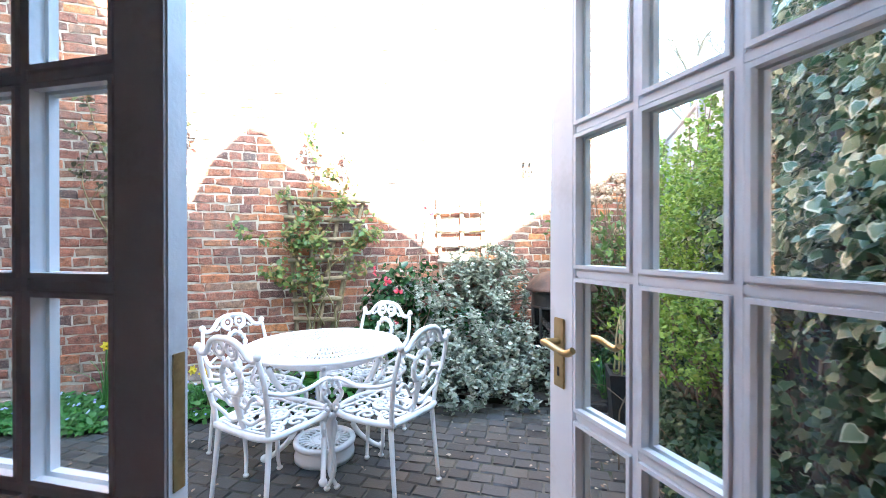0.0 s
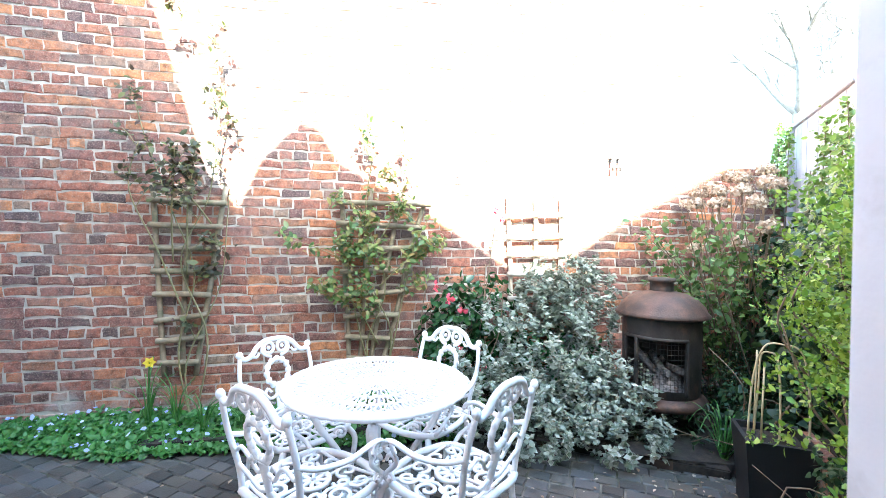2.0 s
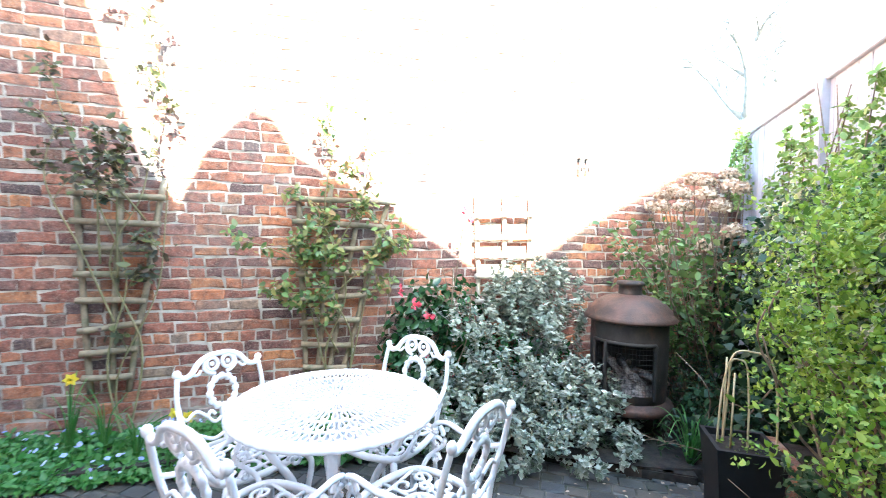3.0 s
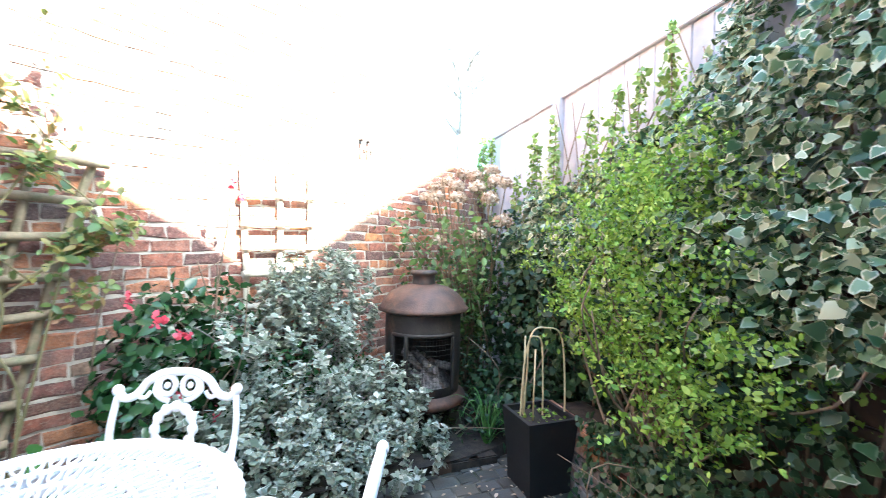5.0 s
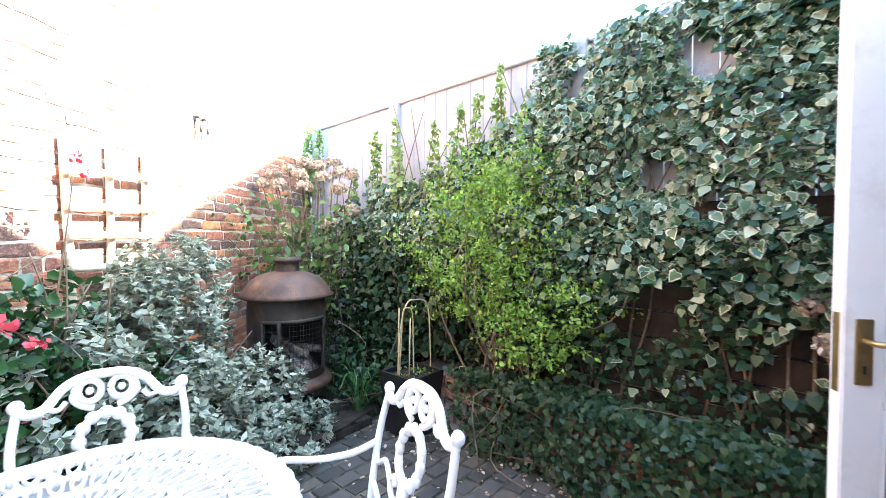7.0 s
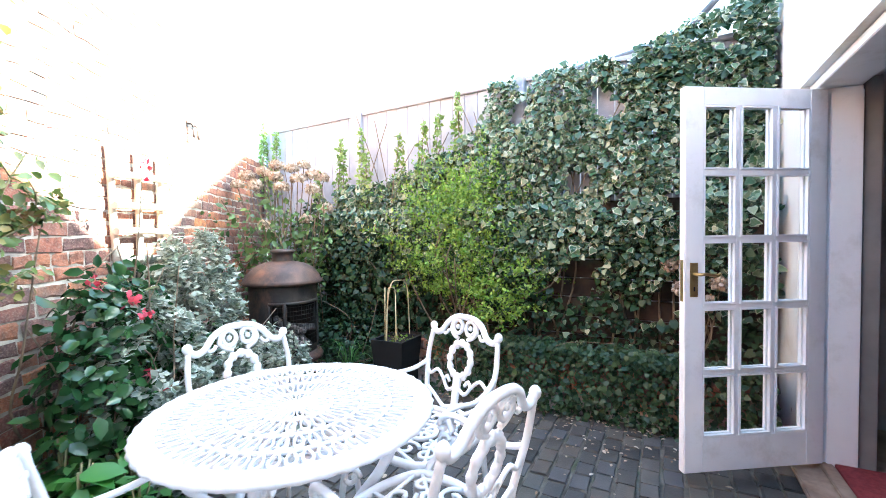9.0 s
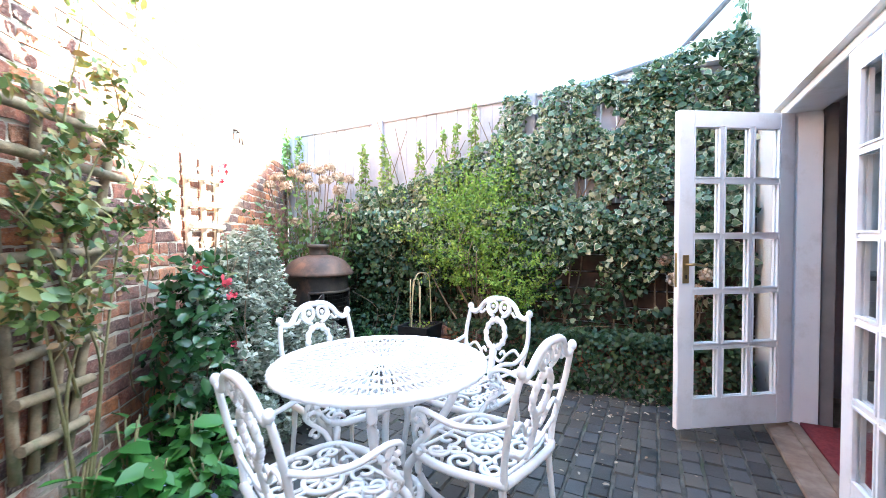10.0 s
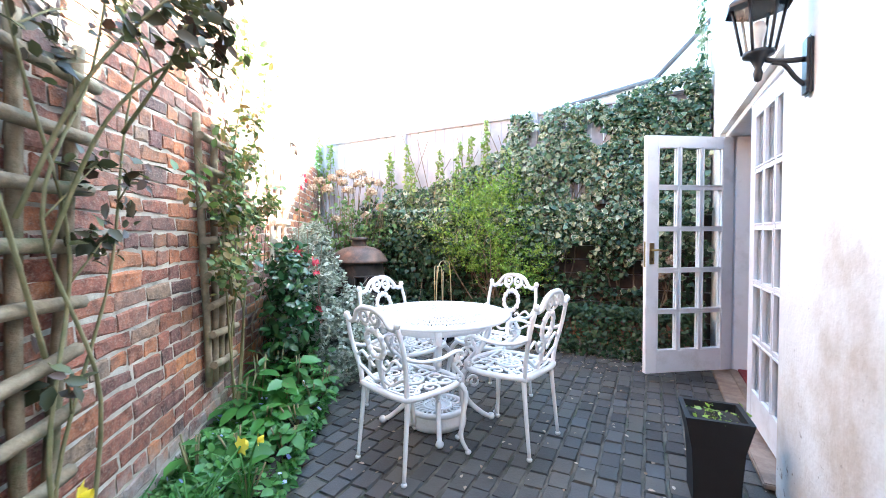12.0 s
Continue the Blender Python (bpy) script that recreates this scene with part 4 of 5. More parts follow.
planter(HOUSE @ pose(-2.085, 0.36, 0.0, 0, 0, 4), "tall tapered black planter with sparse seedlings by the house", 0.42, 0.135, 0.095)
planter(pose(2.82, 3.06, 0.0, 0, 0, -34), "tall black planter holding bent canes", 0.44, 0.165, 0.135)
hoop = thing("cane_hoop", pose(2.82, 3.06, 0.39, 0, 0, -52), "bent bamboo canes stuck in the black planter", "canes")
for dx, dy, w, h in ((0.02, 0.0, 0.27, 0.56), (-0.03, 0.03, 0.12, 0.50)):
    b = bmesh.new()
    tube(b, [(dx - w / 2, dy, -0.03), (dx - w / 2 + 0.02, dy, h * 0.6), (dx - w * 0.25, dy, h * 0.95), (dx + w * 0.05, dy, h), (dx + w * 0.38, dy, h * 0.93), (dx + w / 2, dy + 0.01, h * 0.5), (dx + w / 2, dy, -0.03)], 0.0055, 6, 5)
    part("cane", b, CANE, hoop)
for dx, dy, h in ((-0.09, 0.05, 0.5), (-0.05, -0.05, 0.44)):
    b = bmesh.new()
    tube(b, [(dx, dy, -0.03), (dx + 0.01, dy, h)], 0.005, 6, 0)
    part("cane", b, CANE, hoop)

# ---- fence ----
fence = thing("fence", FENCELINE, "tall pale lilac boarded fence with a capping rail", "fence", kind="structure")
FTOP = 2.77
for x in (0.12, 1.67, 3.62, 5.35):
    part("post", boxed(x - 0.045, x + 0.045, -0.05, 0.05, -0.1, FTOP + 0.02, 0.006), FENCE, fence)
    part("cap_rail", boxed(x + 0.05, x + (1.42 if x < 1 else 1.80), -0.03, 0.035, FTOP - 0.03, FTOP + 0.012, 0.006), FENCE, fence)
xx, brng = -0.05, np.random.default_rng(5)
while xx < 6.0:
    w = 0.135 + 0.01 * brng.random()
    off = 0.004 * brng.random()
    part("board", boxed(xx + 0.003, xx + w - 0.003, 0.0 + off, 0.022 + off, -0.05, FTOP - 0.03, 0.003), FENCE, fence)
    xx += w
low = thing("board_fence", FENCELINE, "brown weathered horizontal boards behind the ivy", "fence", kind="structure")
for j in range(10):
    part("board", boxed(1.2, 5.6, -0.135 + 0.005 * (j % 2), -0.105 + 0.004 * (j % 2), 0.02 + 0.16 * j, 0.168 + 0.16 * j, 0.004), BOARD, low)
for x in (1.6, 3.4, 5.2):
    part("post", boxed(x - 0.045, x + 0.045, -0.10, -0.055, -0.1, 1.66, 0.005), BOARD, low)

# ---- neighbouring gable beyond the fence, by the house ----
nb = thing("neighbour_house", FENCELINE, "pale neighbouring house gable with a slate verge", "house", kind="structure")
bm = bmesh.new()
pr = [(3.3, -0.1), (8.2, -0.1), (8.2, 6.6), (4.95, 3.32), (3.3, 3.06)]
lo, hi = [bm.verts.new((x, 1.2, z)) for x, z in pr], [bm.verts.new((x, 1.5, z)) for x, z in pr]
bm.faces.new(lo)
bm.faces.new(list(reversed(hi)))
for i in range(len(pr)):
    bm.faces.new((lo[i], hi[i], hi[(i + 1) % len(pr)], lo[(i + 1) % len(pr)]))
bmesh.ops.recalc_face_normals(bm, faces=bm.faces)
part("wall", bm, RENDER, nb)
bm = bmesh.new()
tube(bm, [(4.93, 1.16, 3.34), (8.2, 1.16, 6.64)], 0.035, 4, 0)
part("verge", bm, SLATE, nb)
bm = bmesh.new()
tube(bm, [(3.3, 1.16, 3.08), (4.96, 1.16, 3.34)], 0.035, 4, 0)
part("eaves", bm, SLATE, nb)

# ---- beds ----
def bed(name, pts, h, label):
    bm = bmesh.new()
    rng = random.Random(len(pts))
    c = sum((Vector((x, y, 0)) for x, y in pts), Vector()) / len(pts)
    ring0 = [bm.verts.new((x, y, -0.02)) for x, y in pts]
    rings = [ring0]
    for k in (0.9, 0.6, 0.3):
        rings.append([bm.verts.new((c.x + (x - c.x) * k, c.y + (y - c.y) * k, h * (0.5 + 0.5 * (1 - k)) + 0.02 * rng.random())) for x, y in pts])
    n = len(pts)
    for a, b in zip(rings, rings[1:]):
        for i in range(n):
            bm.faces.new((a[i], a[(i + 1) % n], b[(i + 1) % n], b[i]))
    bm.faces.new(rings[-1])
    bmesh.ops.recalc_face_normals(bm, faces=bm.faces)
    return tagged(mesh_object(name, bm, SOIL), label, "flower bed", kind="structure")


bed("flower_bed", [(-2.4, 4.84), (-2.4, 4.72), (-1.8, 4.58), (-1.12, 4.36), (-0.6, 4.34), (0.1, 4.30), (1.0, 4.22), (1.77, 4.14), (2.37, 3.80), (2.8, 3.45), (3.4, 3.25), (4.4, 4.3), (4.8, 4.84), (1.5, 4.84)], 0.10, "dark soil bed along the foot of the brick wall")
edging = thing("bed_edging", pose(0, 0, 0), "row of dark bricks edging the soil bed", "edging", kind="structure")
for i in range(9):
    u = i / 8
    part("edging_brick", boxed(-0.105, 0.105, -0.045, 0.045, -0.02, 0.055, 0.008, m=pose(1.95 + 0.86 * u, 4.02 - 0.56 * u, 0, 0, 0, -31 + 4 * math.sin(i * 2.3))), SOIL if i % 3 else BOARD, edging)
rb = thing("raised_bed", FENCELINE, "low brick raised bed full of dark soil along the fence", "raised bed", kind="structure")
part("soil", boxed(2.45, 5.4, -0.49, -0.135, -0.05, 0.38, 0.02), SOIL, rb)
erng = random.Random(8)
for j in range(5):
    x = 2.42 + (0.11 if j % 2 else 0)
    while x < 5.3:
        part("brick", boxed(x + 0.005, x + 0.21, -0.58 + 0.008 * erng.random(), -0.485, 0.082 * j - 0.01, 0.082 * j + 0.063, 0.006), BRICK, rb)
        x += 0.222


# ---- plants ----
def stems(n, base, tip, r, mat, parent, rng, name="stem", sway=0.08):
    """Stems from around base to around tip; both are (centre, spread)."""
    out = []
    for _ in range(n):
        a = Vector(base[0]) + Vector([base[1][k] * rng.normal() for k in range(3)])
        b = Vector(tip[0]) + Vector([tip[1][k] * rng.normal() for k in range(3)])
        m1 = a.lerp(b, 0.35) + Vector(sway * rng.normal(size=3))
        m2 = a.lerp(b, 0.7) + Vector(sway * rng.normal(size=3))
        bm = bmesh.new()
        tube(bm, [a, m1, m2, b], (r, r * 0.4), 5, 4)
        part(name, bm, mat, parent)
        out.append((a, m1, m2, b))
    return out


def along(lines, n, rng, t0=0.3):
    """Places along smooth lines, with a direction sideways."""
    P, N = [], []
    for _ in range(n):
        line = curve_points(lines[int(rng.integers(len(lines)))], 6)
        t = (t0 + (1 - t0) * rng.random()) * (len(line) - 1)
        i = min(int(t), len(line) - 2)
        P.append(line[i].lerp(line[i + 1], t - i))
        N.append(rng.normal(size=3) + np.array([0, 0, 0.5]))
    return np.array(P), np.array(N)


FDIR, FIN = np.array([-0.598, -0.802, 0.0]), np.array([-0.802, 0.598, 0.0])


def on_fence(s, out, z):
    """A place s along the fence from the corner, out from it into the garden, z high."""
    s, out, z = np.asarray(s, float), np.asarray(out, float), np.asarray(z, float)
    return np.array([5.03, 4.78, 0]) + s[:, None] * FDIR + out[:, None] * FIN + z[:, None] * np.array([0, 0, 1.0])


# ivy over the fence
ivy = thing("ivy", pose(2.4, 1.2, 0.4), "variegated ivy climbing thickly over the boarded fence", "ivy")
INV = ivy.matrix_world.inverted()
nz = lambda a, b, k: np.array([noise.noise((x * k, z * k, 3.7)) for x, z in zip(a, b)])


def ivy_field(n, s0, s1, rng):
    s, z = s0 + (s1 - s0) * rng.random(n), 0.30 + 2.75 * rng.random(n)
    top = np.interp(s, [0.6, 1.2, 1.9, 2.5, 2.75, 3.0, 3.28, 3.36, 3.7, 4.1, 4.5, 4.9, 5.5], [1.9, 1.8, 1.9, 2.05, 2.2, 2.25, 2.42, 2.80, 2.80, 2.80, 2.84, 2.88, 2.90])
    hole = nz(s, z, 1.6)
    bare = nz(s, z, 3.6)
    gap = np.exp(-((s - 3.64) / 0.15) ** 2) * (z > 2.15) + 0.6 * np.exp(-((s - 4.5) / 0.16) ** 2) * (z > 2.45)
    low = (z < 1.3) & (nz(s, z, 2.4) > 0.34 + 0.25 * (z > 1.0))
    keep = (z < top + 0.12 * hole) & (bare + 0.75 * gap < 0.42 + 0.1 * rng.random(n)) & ~low & (rng.random(n) < np.interp(z, [0.3, 0.9, 1.2], [0.12, 0.45, 0.95]))
    s, z, hole = s[keep], z[keep], hole[keep]
    bulge = 0.10 + 0.16 * np.clip(1.3 - np.abs(z - 1.5), 0, 1) + 0.10 * hole
    out = np.where(z < 1.62, 0.16, 0.03) + bulge * rng.random(len(s)) ** 0.6
    return on_fence(s, out, z), np.repeat((FIN + np.array([0, 0, 0.75]))[None], len(s), 0)


rng = np.random.default_rng(21)
P, N = ivy_field(42000, 1.5, 5.45, rng)
# more dark leaves lower down: shade near the ground put into leaf colour
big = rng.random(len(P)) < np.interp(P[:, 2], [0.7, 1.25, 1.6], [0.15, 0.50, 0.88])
P = P - np.array([2.4, 1.2, 0.4])
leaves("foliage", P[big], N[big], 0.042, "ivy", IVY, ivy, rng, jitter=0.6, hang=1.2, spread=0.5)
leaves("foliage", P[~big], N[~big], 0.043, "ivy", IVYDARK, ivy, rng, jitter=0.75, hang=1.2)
P, N = ivy_field(2400, 4.35, 5.45, rng)
k = P[:, 2] > 2.15
leaves("foliage", P[k] - np.array([2.4, 1.2, 0.4]), N[k], 0.062, "ivy", IVYDARK, ivy, rng, jitter=0.4, hang=1.6, label="large dark green ivy leaves at the top")
# the leaves that stand out, one by one
lm = [leaf_mesh("leaf", [(0, 0, 0)], [(0, 0, 1)], 0.048, "ivy", np.random.default_rng(i), jitter=0.0, hang=0.0, spread=0.25) for i in range(5)]
for me in lm:
    me.materials.append(IVY)
P, N = ivy_field(420, 2.4, 5.0, rng)
for p in P[:240]:
    ob = new("leaf", lm[int(rng.integers(5))])
    ob.parent = ivy
    q = p + FIN * 0.05 - np.array([2.4, 1.2, 0.4])
    ob.matrix_basis = Matrix.Translation(Vector(q)) @ Vector(FIN + np.array([0, 0, 0.5]) + 0.35 * rng.normal(size=3)).to_track_quat("Z", "Y").to_matrix().to_4x4() @ pose(0, 0, 0, 0, 0, 180 + 50 * rng.normal())
for i in range(26):
    s = 1.6 + 3.7 * rng.random()
    pts = on_fence([s, s + 0.1 * rng.normal(), s + 0.2 * rng.normal(), s + 0.3 * rng.normal()], [0.17, 0.19, 0.12, 0.05], [0.35, 1.0, 1.7, 2.2 + 0.6 * rng.random()]) - np.array([2.4, 1.2, 0.4])
    bm = bmesh.new()
    tube(bm, [tuple(q) for q in pts], (0.010, 0.004), 5, 5)
    part("vine", bm, TWIG, ivy)
# ivy up the corner of the house
vine = thing("house_ivy", HOUSE @ pose(0.72, 0.10, 0), "thin variegated ivy creeping up the corner of the white house", "ivy")
P = np.stack([0.06 + 0.10 * rng.normal(size=700), 0.03 + 0.07 * rng.random(700), 3.8 * rng.random(700) ** 1.1], 1)
leaves("foliage", P, np.repeat([[0, 1.0, 0.4]], 700, 0), 0.055, "ivy", IVY, vine, rng, jitter=0.5, hang=1.0)
bm = bmesh.new()
tube(bm, [(0.05, 0.02, 0.0), (0.10, 0.02, 0.9), (0.02, 0.02, 1.9), (0.09, 0.02, 2.9), (0.05, 0.02, 3.7)], (0.012, 0.004), 5, 5)
part("vine", bm, TWIG, vine)

# privet
privet = thing("privet_bush", pose(2.80, 2.38, 0.33), "bright yellow-green privet bush in front of the ivy", "shrub")
rng = np.random.default_rng(31)
st = stems(26, ((0, 0, 0), (0.10, 0.10, 0.0)), ((0.02, 0.02, 1.0), (0.30, 0.33, 0.28)), 0.009, TWIG, privet, rng)
def along_fence(u, v, z):
    return tuple(u * FDIR + v * FIN + np.array([0, 0, z]))


lobes = [(along_fence(u, v, z), r) for u, v, z, r in (
    (-0.05, 0.0, 0.72, (0.34, 0.36, 0.22)), (-0.45, 0.02, 0.95, (0.30, 0.30, 0.24)), (-0.50, -0.05, 0.62, (0.26, 0.22, 0.18)), (0.10, 0.05, 1.12, (0.28, 0.28, 0.22)),
    (0.35, 0.10, 0.62, (0.34, 0.36, 0.16)), (0.30, 0.12, 0.40, (0.30, 0.24, 0.10)), (-0.30, -0.08, 1.30, (0.24, 0.24, 0.20)), (0.05, -0.05, 1.42, (0.20, 0.20, 0.18)))]
P1, N1 = clump_points(rng, lobes, 4600, 0.55)
tips = []
for _ in range(44):
    u, v = 0.32 * rng.normal() - 0.15, 0.16 * rng.normal()
    a, b = along_fence(u, v, 1.0), along_fence(u + 0.12 * rng.normal(), v + 0.06 * rng.normal(), 1.35 + 0.42 * rng.random() ** 1.4)
    tips.append([Vector(a), Vector(a).lerp(Vector(b), 0.5), Vector(b)])
P2, N2 = along(tips, 1500, rng, 0.0)
P2 = P2 + 0.028 * rng.normal(size=P2.shape)
# leafy sprays that reach out of the heap in flat layers
base, way = clump_points(rng, lobes, 420, 0.85)
way = way / np.linalg.norm(way, axis=1, keepdims=True)
sprays = []
for b, w in zip(base, way):
    reach = 0.18 + 0.20 * rng.random()
    up = 0.10 + 0.8 * max(0.0, b[2] - 0.8)
    w = w * np.array([1, 1, 0.35])
    mid = b + reach * 0.5 * (w + np.array([0, 0, up + 0.2])) + 0.015 * rng.normal(size=3)
    sprays.append([Vector(b), Vector(mid), Vector(b + reach * (w + np.array([0, 0, up])))])
P3, N3 = along(sprays, 11500, rng, 0.0)
P3 = P3 + 0.012 * rng.normal(size=P3.shape)
leaves("foliage", np.concatenate([P1, P2, P3]), np.concatenate([N1, N2, N3]), 0.026, "oval", PRIVET, privet, rng, jitter=0.8, hang=-0.6)

# variegated euonymus spires by the fence
spire = thing("euonymus", pose(0, 0, 0), "upright yellow-variegated euonymus shoots against the fence", "shrub")
rng = np.random.default_rng(33)
P, N = [], []
for s, out, z0, z1 in ((-0.02, 0.08, 2.0, 2.78), (0.06, 0.14, 2.0, 2.86), (0.16, 0.12, 1.9, 2.72), (0.02, 0.2, 1.9, 2.6), (1.15, 0.2, 1.2, 2.15), (1.45, 0.25, 1.2, 2.45), (1.62, 0.2, 1.3, 2.35), (1.9, 0.22, 1.3, 2.55), (2.05, 0.3, 1.4, 2.25), (2.35, 0.25, 1.4, 2.4), (2.62, 0.3, 1.5, 2.45), (2.75, 0.2, 1.6, 2.55), (2.95, 0.2, 1.6, 2.72)):
    base, tip = on_fence([s], [out], [0.4])[0], on_fence([s + 0.06 * rng.normal()], [out * 0.7], [z1])[0]
    bm = bmesh.new()
    tube(bm, [tuple(base), tuple((base + tip) / 2 + 0.03 * rng.normal(size=3)), tuple(tip)], (0.009, 0.003), 5, 5)
    part("stem", bm, TWIG, spire)
    m = int(260 * (z1 - z0))
    t = rng.random(m)
    z = z0 + (z1 - z0) * t
    a = 6.28 * rng.random(m)
    w = 0.09 * (1.15 - t)
    P.append(base + (tip - base) * ((z - 0.4) / (z1 - 0.4))[:, None] + np.stack([w * np.cos(a), w * np.sin(a), 0 * a], 1))
    N.append(np.stack([np.cos(a), np.sin(a), 0.6 + 0 * a], 1))
leaves("foliage", np.concatenate(P), np.concatenate(N), 0.045, "oval", leaf_material("yellow_edged_leaves", [(0.16, 0.25, 0.05), (0.25, 0.36, 0.08)], (0.50, 0.52, 0.20), 0.72), spire, rng, jitter=0.4, hang=-0.8)

# dark ivy mass low between chiminea and privet
mass = thing("dark_ivy", pose(3.62, 3.32, 0), "dark green ivy heap at the foot of the fence", "ivy")
rng = np.random.default_rng(35)
P, N = clump_points(rng, [((0.0, 0.0, 0.85), (0.30, 0.45, 0.75)), ((0.35, 0.6, 1.0), (0.28, 0.4, 0.8)), ((-0.30, -0.45, 0.95), (0.26, 0.4, 0.6)), ((-0.25, 0.1, 0.3), (0.4, 0.45, 0.3))], 3600, 0.5)
leaves("foliage", P, N, 0.055, "ivy", IVYDARK, mass, rng, jitter=0.6, hang=1.0)
stems(10, ((0, 0, 0), (0.3, 0.3, 0)), ((0, 0.1, 1.2), (0.3, 0.4, 0.3)), 0.008, TWIG, mass, rng)

# low ivy hedge along the raised bed
hedge = thing("ivy_hedge", pose(0, 0, 0), "low dense hedge of small-leaved ivy on the raised bed", "hedge")
rng = np.random.default_rng(41)
n = 6800
s, z = 2.9 + 2.5 * rng.random(n), 0.52 * rng.random(n)
front = rng.random(n) < 0.62
out = np.where(front, 0.56 + 0.13 * rng.random(n) + 0.06 * nz(s, z, 3.0), 0.35 + 0.30 * rng.random(n))
zz = np.where(front, z, 0.40 + 0.10 * rng.random(n) + 0.05 * nz(s, out, 3.0))
keep = rng.random(n) < np.interp(s, [2.9, 3.4], [0.2, 1.0])
nn = np.where(front[:, None], FIN + np.array([0, 0, 0.5]), np.array([0, 0, 1.0]) + 0.3 * FIN)
leaves("foliage", on_fence(s, out, zz)[keep], nn[keep], 0.034, "ivy", IVYDARK, hedge, rng, jitter=0.6, hang=0.8)
stems(14, (tuple(on_fence([3.6], [0.62], [0.05])[0]), (0.22, 0.32, 0.0)), (tuple(on_fence([3.6], [0.64], [0.5])[0]), (0.25, 0.36, 0.05)), 0.005, TWIG, hedge, rng)

# hydrangea
hyd = thing("hydrangea", pose(3.92, 4.28, 0.03), "tall hydrangea with dried brown flower heads", "shrub")
rng = np.random.default_rng(51)
st = stems(30, ((0, 0, 0), (0.12, 0.12, 0)), ((-0.15, -0.15, 1.6), (0.36, 0.36, 0.28)), 0.009, TWIG, hyd, rng, sway=0.07)
P, N = along(st, 2100, rng, 0.25)
P = P + 0.085 * rng.normal(size=P.shape)
P, N = P[P[:, 2] < 1.72], N[P[:, 2] < 1.72]
leaves("foliage", P, N, 0.060, "oval", HYDRANGEA, hyd, rng, jitter=0.5, hang=0.3)
heads = [(-0.16, 0.34, 1.98), (-0.20, 0.16, 2.02), (-0.10, 0.05, 2.10), (-0.26, 0.02, 1.96), (-0.14, -0.12, 2.06), (-0.24, -0.20, 1.94), (-0.12, -0.32, 2.00), (-0.18, -0.46, 1.96), (-0.30, 0.22, 1.86), (-0.34, -0.06, 1.84), (-0.28, -0.36, 1.82), (-0.02, -0.22, 2.12), (-0.22, 0.42, 1.88), (-0.36, -0.30, 1.50), (-0.42, 0.10, 1.45), (-0.30, -0.50, 1.62)]
for i, h in enumerate(heads):
    r = 0.058 + 0.026 * rng.random()
    d = rng.normal(size=(420, 3))
    d /= np.linalg.norm(d, axis=1, keepdims=True)
    d = d[d[:, 2] > -0.45]
    leaves("flower_head", np.array(h) + d * r * np.array([1, 1, 0.75]) * (0.75 + 0.2 * rng.random((len(d), 1))), d, 0.025, "petal", DRYHEAD, hyd, rng, jitter=0.35)
    bm = bmesh.new()
    tube(bm, [(0.10 * rng.normal(), 0.10 * rng.normal(), 0.1), (h[0] * 0.6, h[1] * 0.6, h[2] * 0.6), (h[0], h[1], h[2] - 0.02)], (0.008, 0.005), 5, 5)
    part("stem", bm, TWIG, hyd)


# small hydrangea with dried heads on the raised bed, by the open door
dried = thing("dried_hydrangea", Matrix.Translation(Vector(on_fence([5.0], [0.32], [0.38])[0])), "bare hydrangea with pale dried flower heads on the raised bed", "shrub")
rng = np.random.default_rng(57)
for u, v, z in ((0.0, 0.05, 0.70), (0.10, 0.0, 0.80), (-0.08, 0.08, 0.58), (0.05, 0.10, 0.48), (-0.16, 0.02, 0.74), (0.14, 0.08, 0.62)):
    tip = u * FDIR + v * FIN + np.array([0, 0, z])
    d = rng.normal(size=(240, 3))
    d /= np.linalg.norm(d, axis=1, keepdims=True)
    leaves("flower_head", tip + d * 0.06 * np.array([1, 1, 0.8]) * (0.7 + 0.3 * rng.random((240, 1))), d, 0.026, "petal", DRYHEAD, dried, rng, jitter=0.4)
    bm = bmesh.new()
    tube(bm, [(0.03 * rng.normal(), 0.03 * rng.normal(), 0.0), tuple(tip * np.array([0.6, 0.6, 0.5]) + 0.03 * rng.normal(size=3)), tuple(tip)], (0.006, 0.003), 5, 5)
    part("stem", bm, TWIG, dried)


# grey shrub
def tufts(rng, blobs, n, per, size):
    """Shoot tips spread over a heap, each with a rosette of leaves round a short upright shoot."""
    C, D = clump_points(rng, blobs, n, 0.7)
    D = D / np.linalg.norm(D, axis=1, keepdims=True) * 0.5 + np.array([0, 0, 0.9])
    D /= np.linalg.norm(D, axis=1, keepdims=True)
    P, N = [], []
    for c, d in zip(C, D):
        t = rng.random((per, 1))
        u = rng.normal(size=(per, 3))
        u -= (u @ d)[:, None] * d
        u /= np.linalg.norm(u, axis=1, keepdims=True)
        P.append(c + d * (t - 0.6) * size * 2.6 + 0.008 * u)
        N.append(d * (0.35 + t) - u * 0.0 + 0.15 * rng.normal(size=(per, 3)))
    return np.concatenate(P), np.concatenate(N)


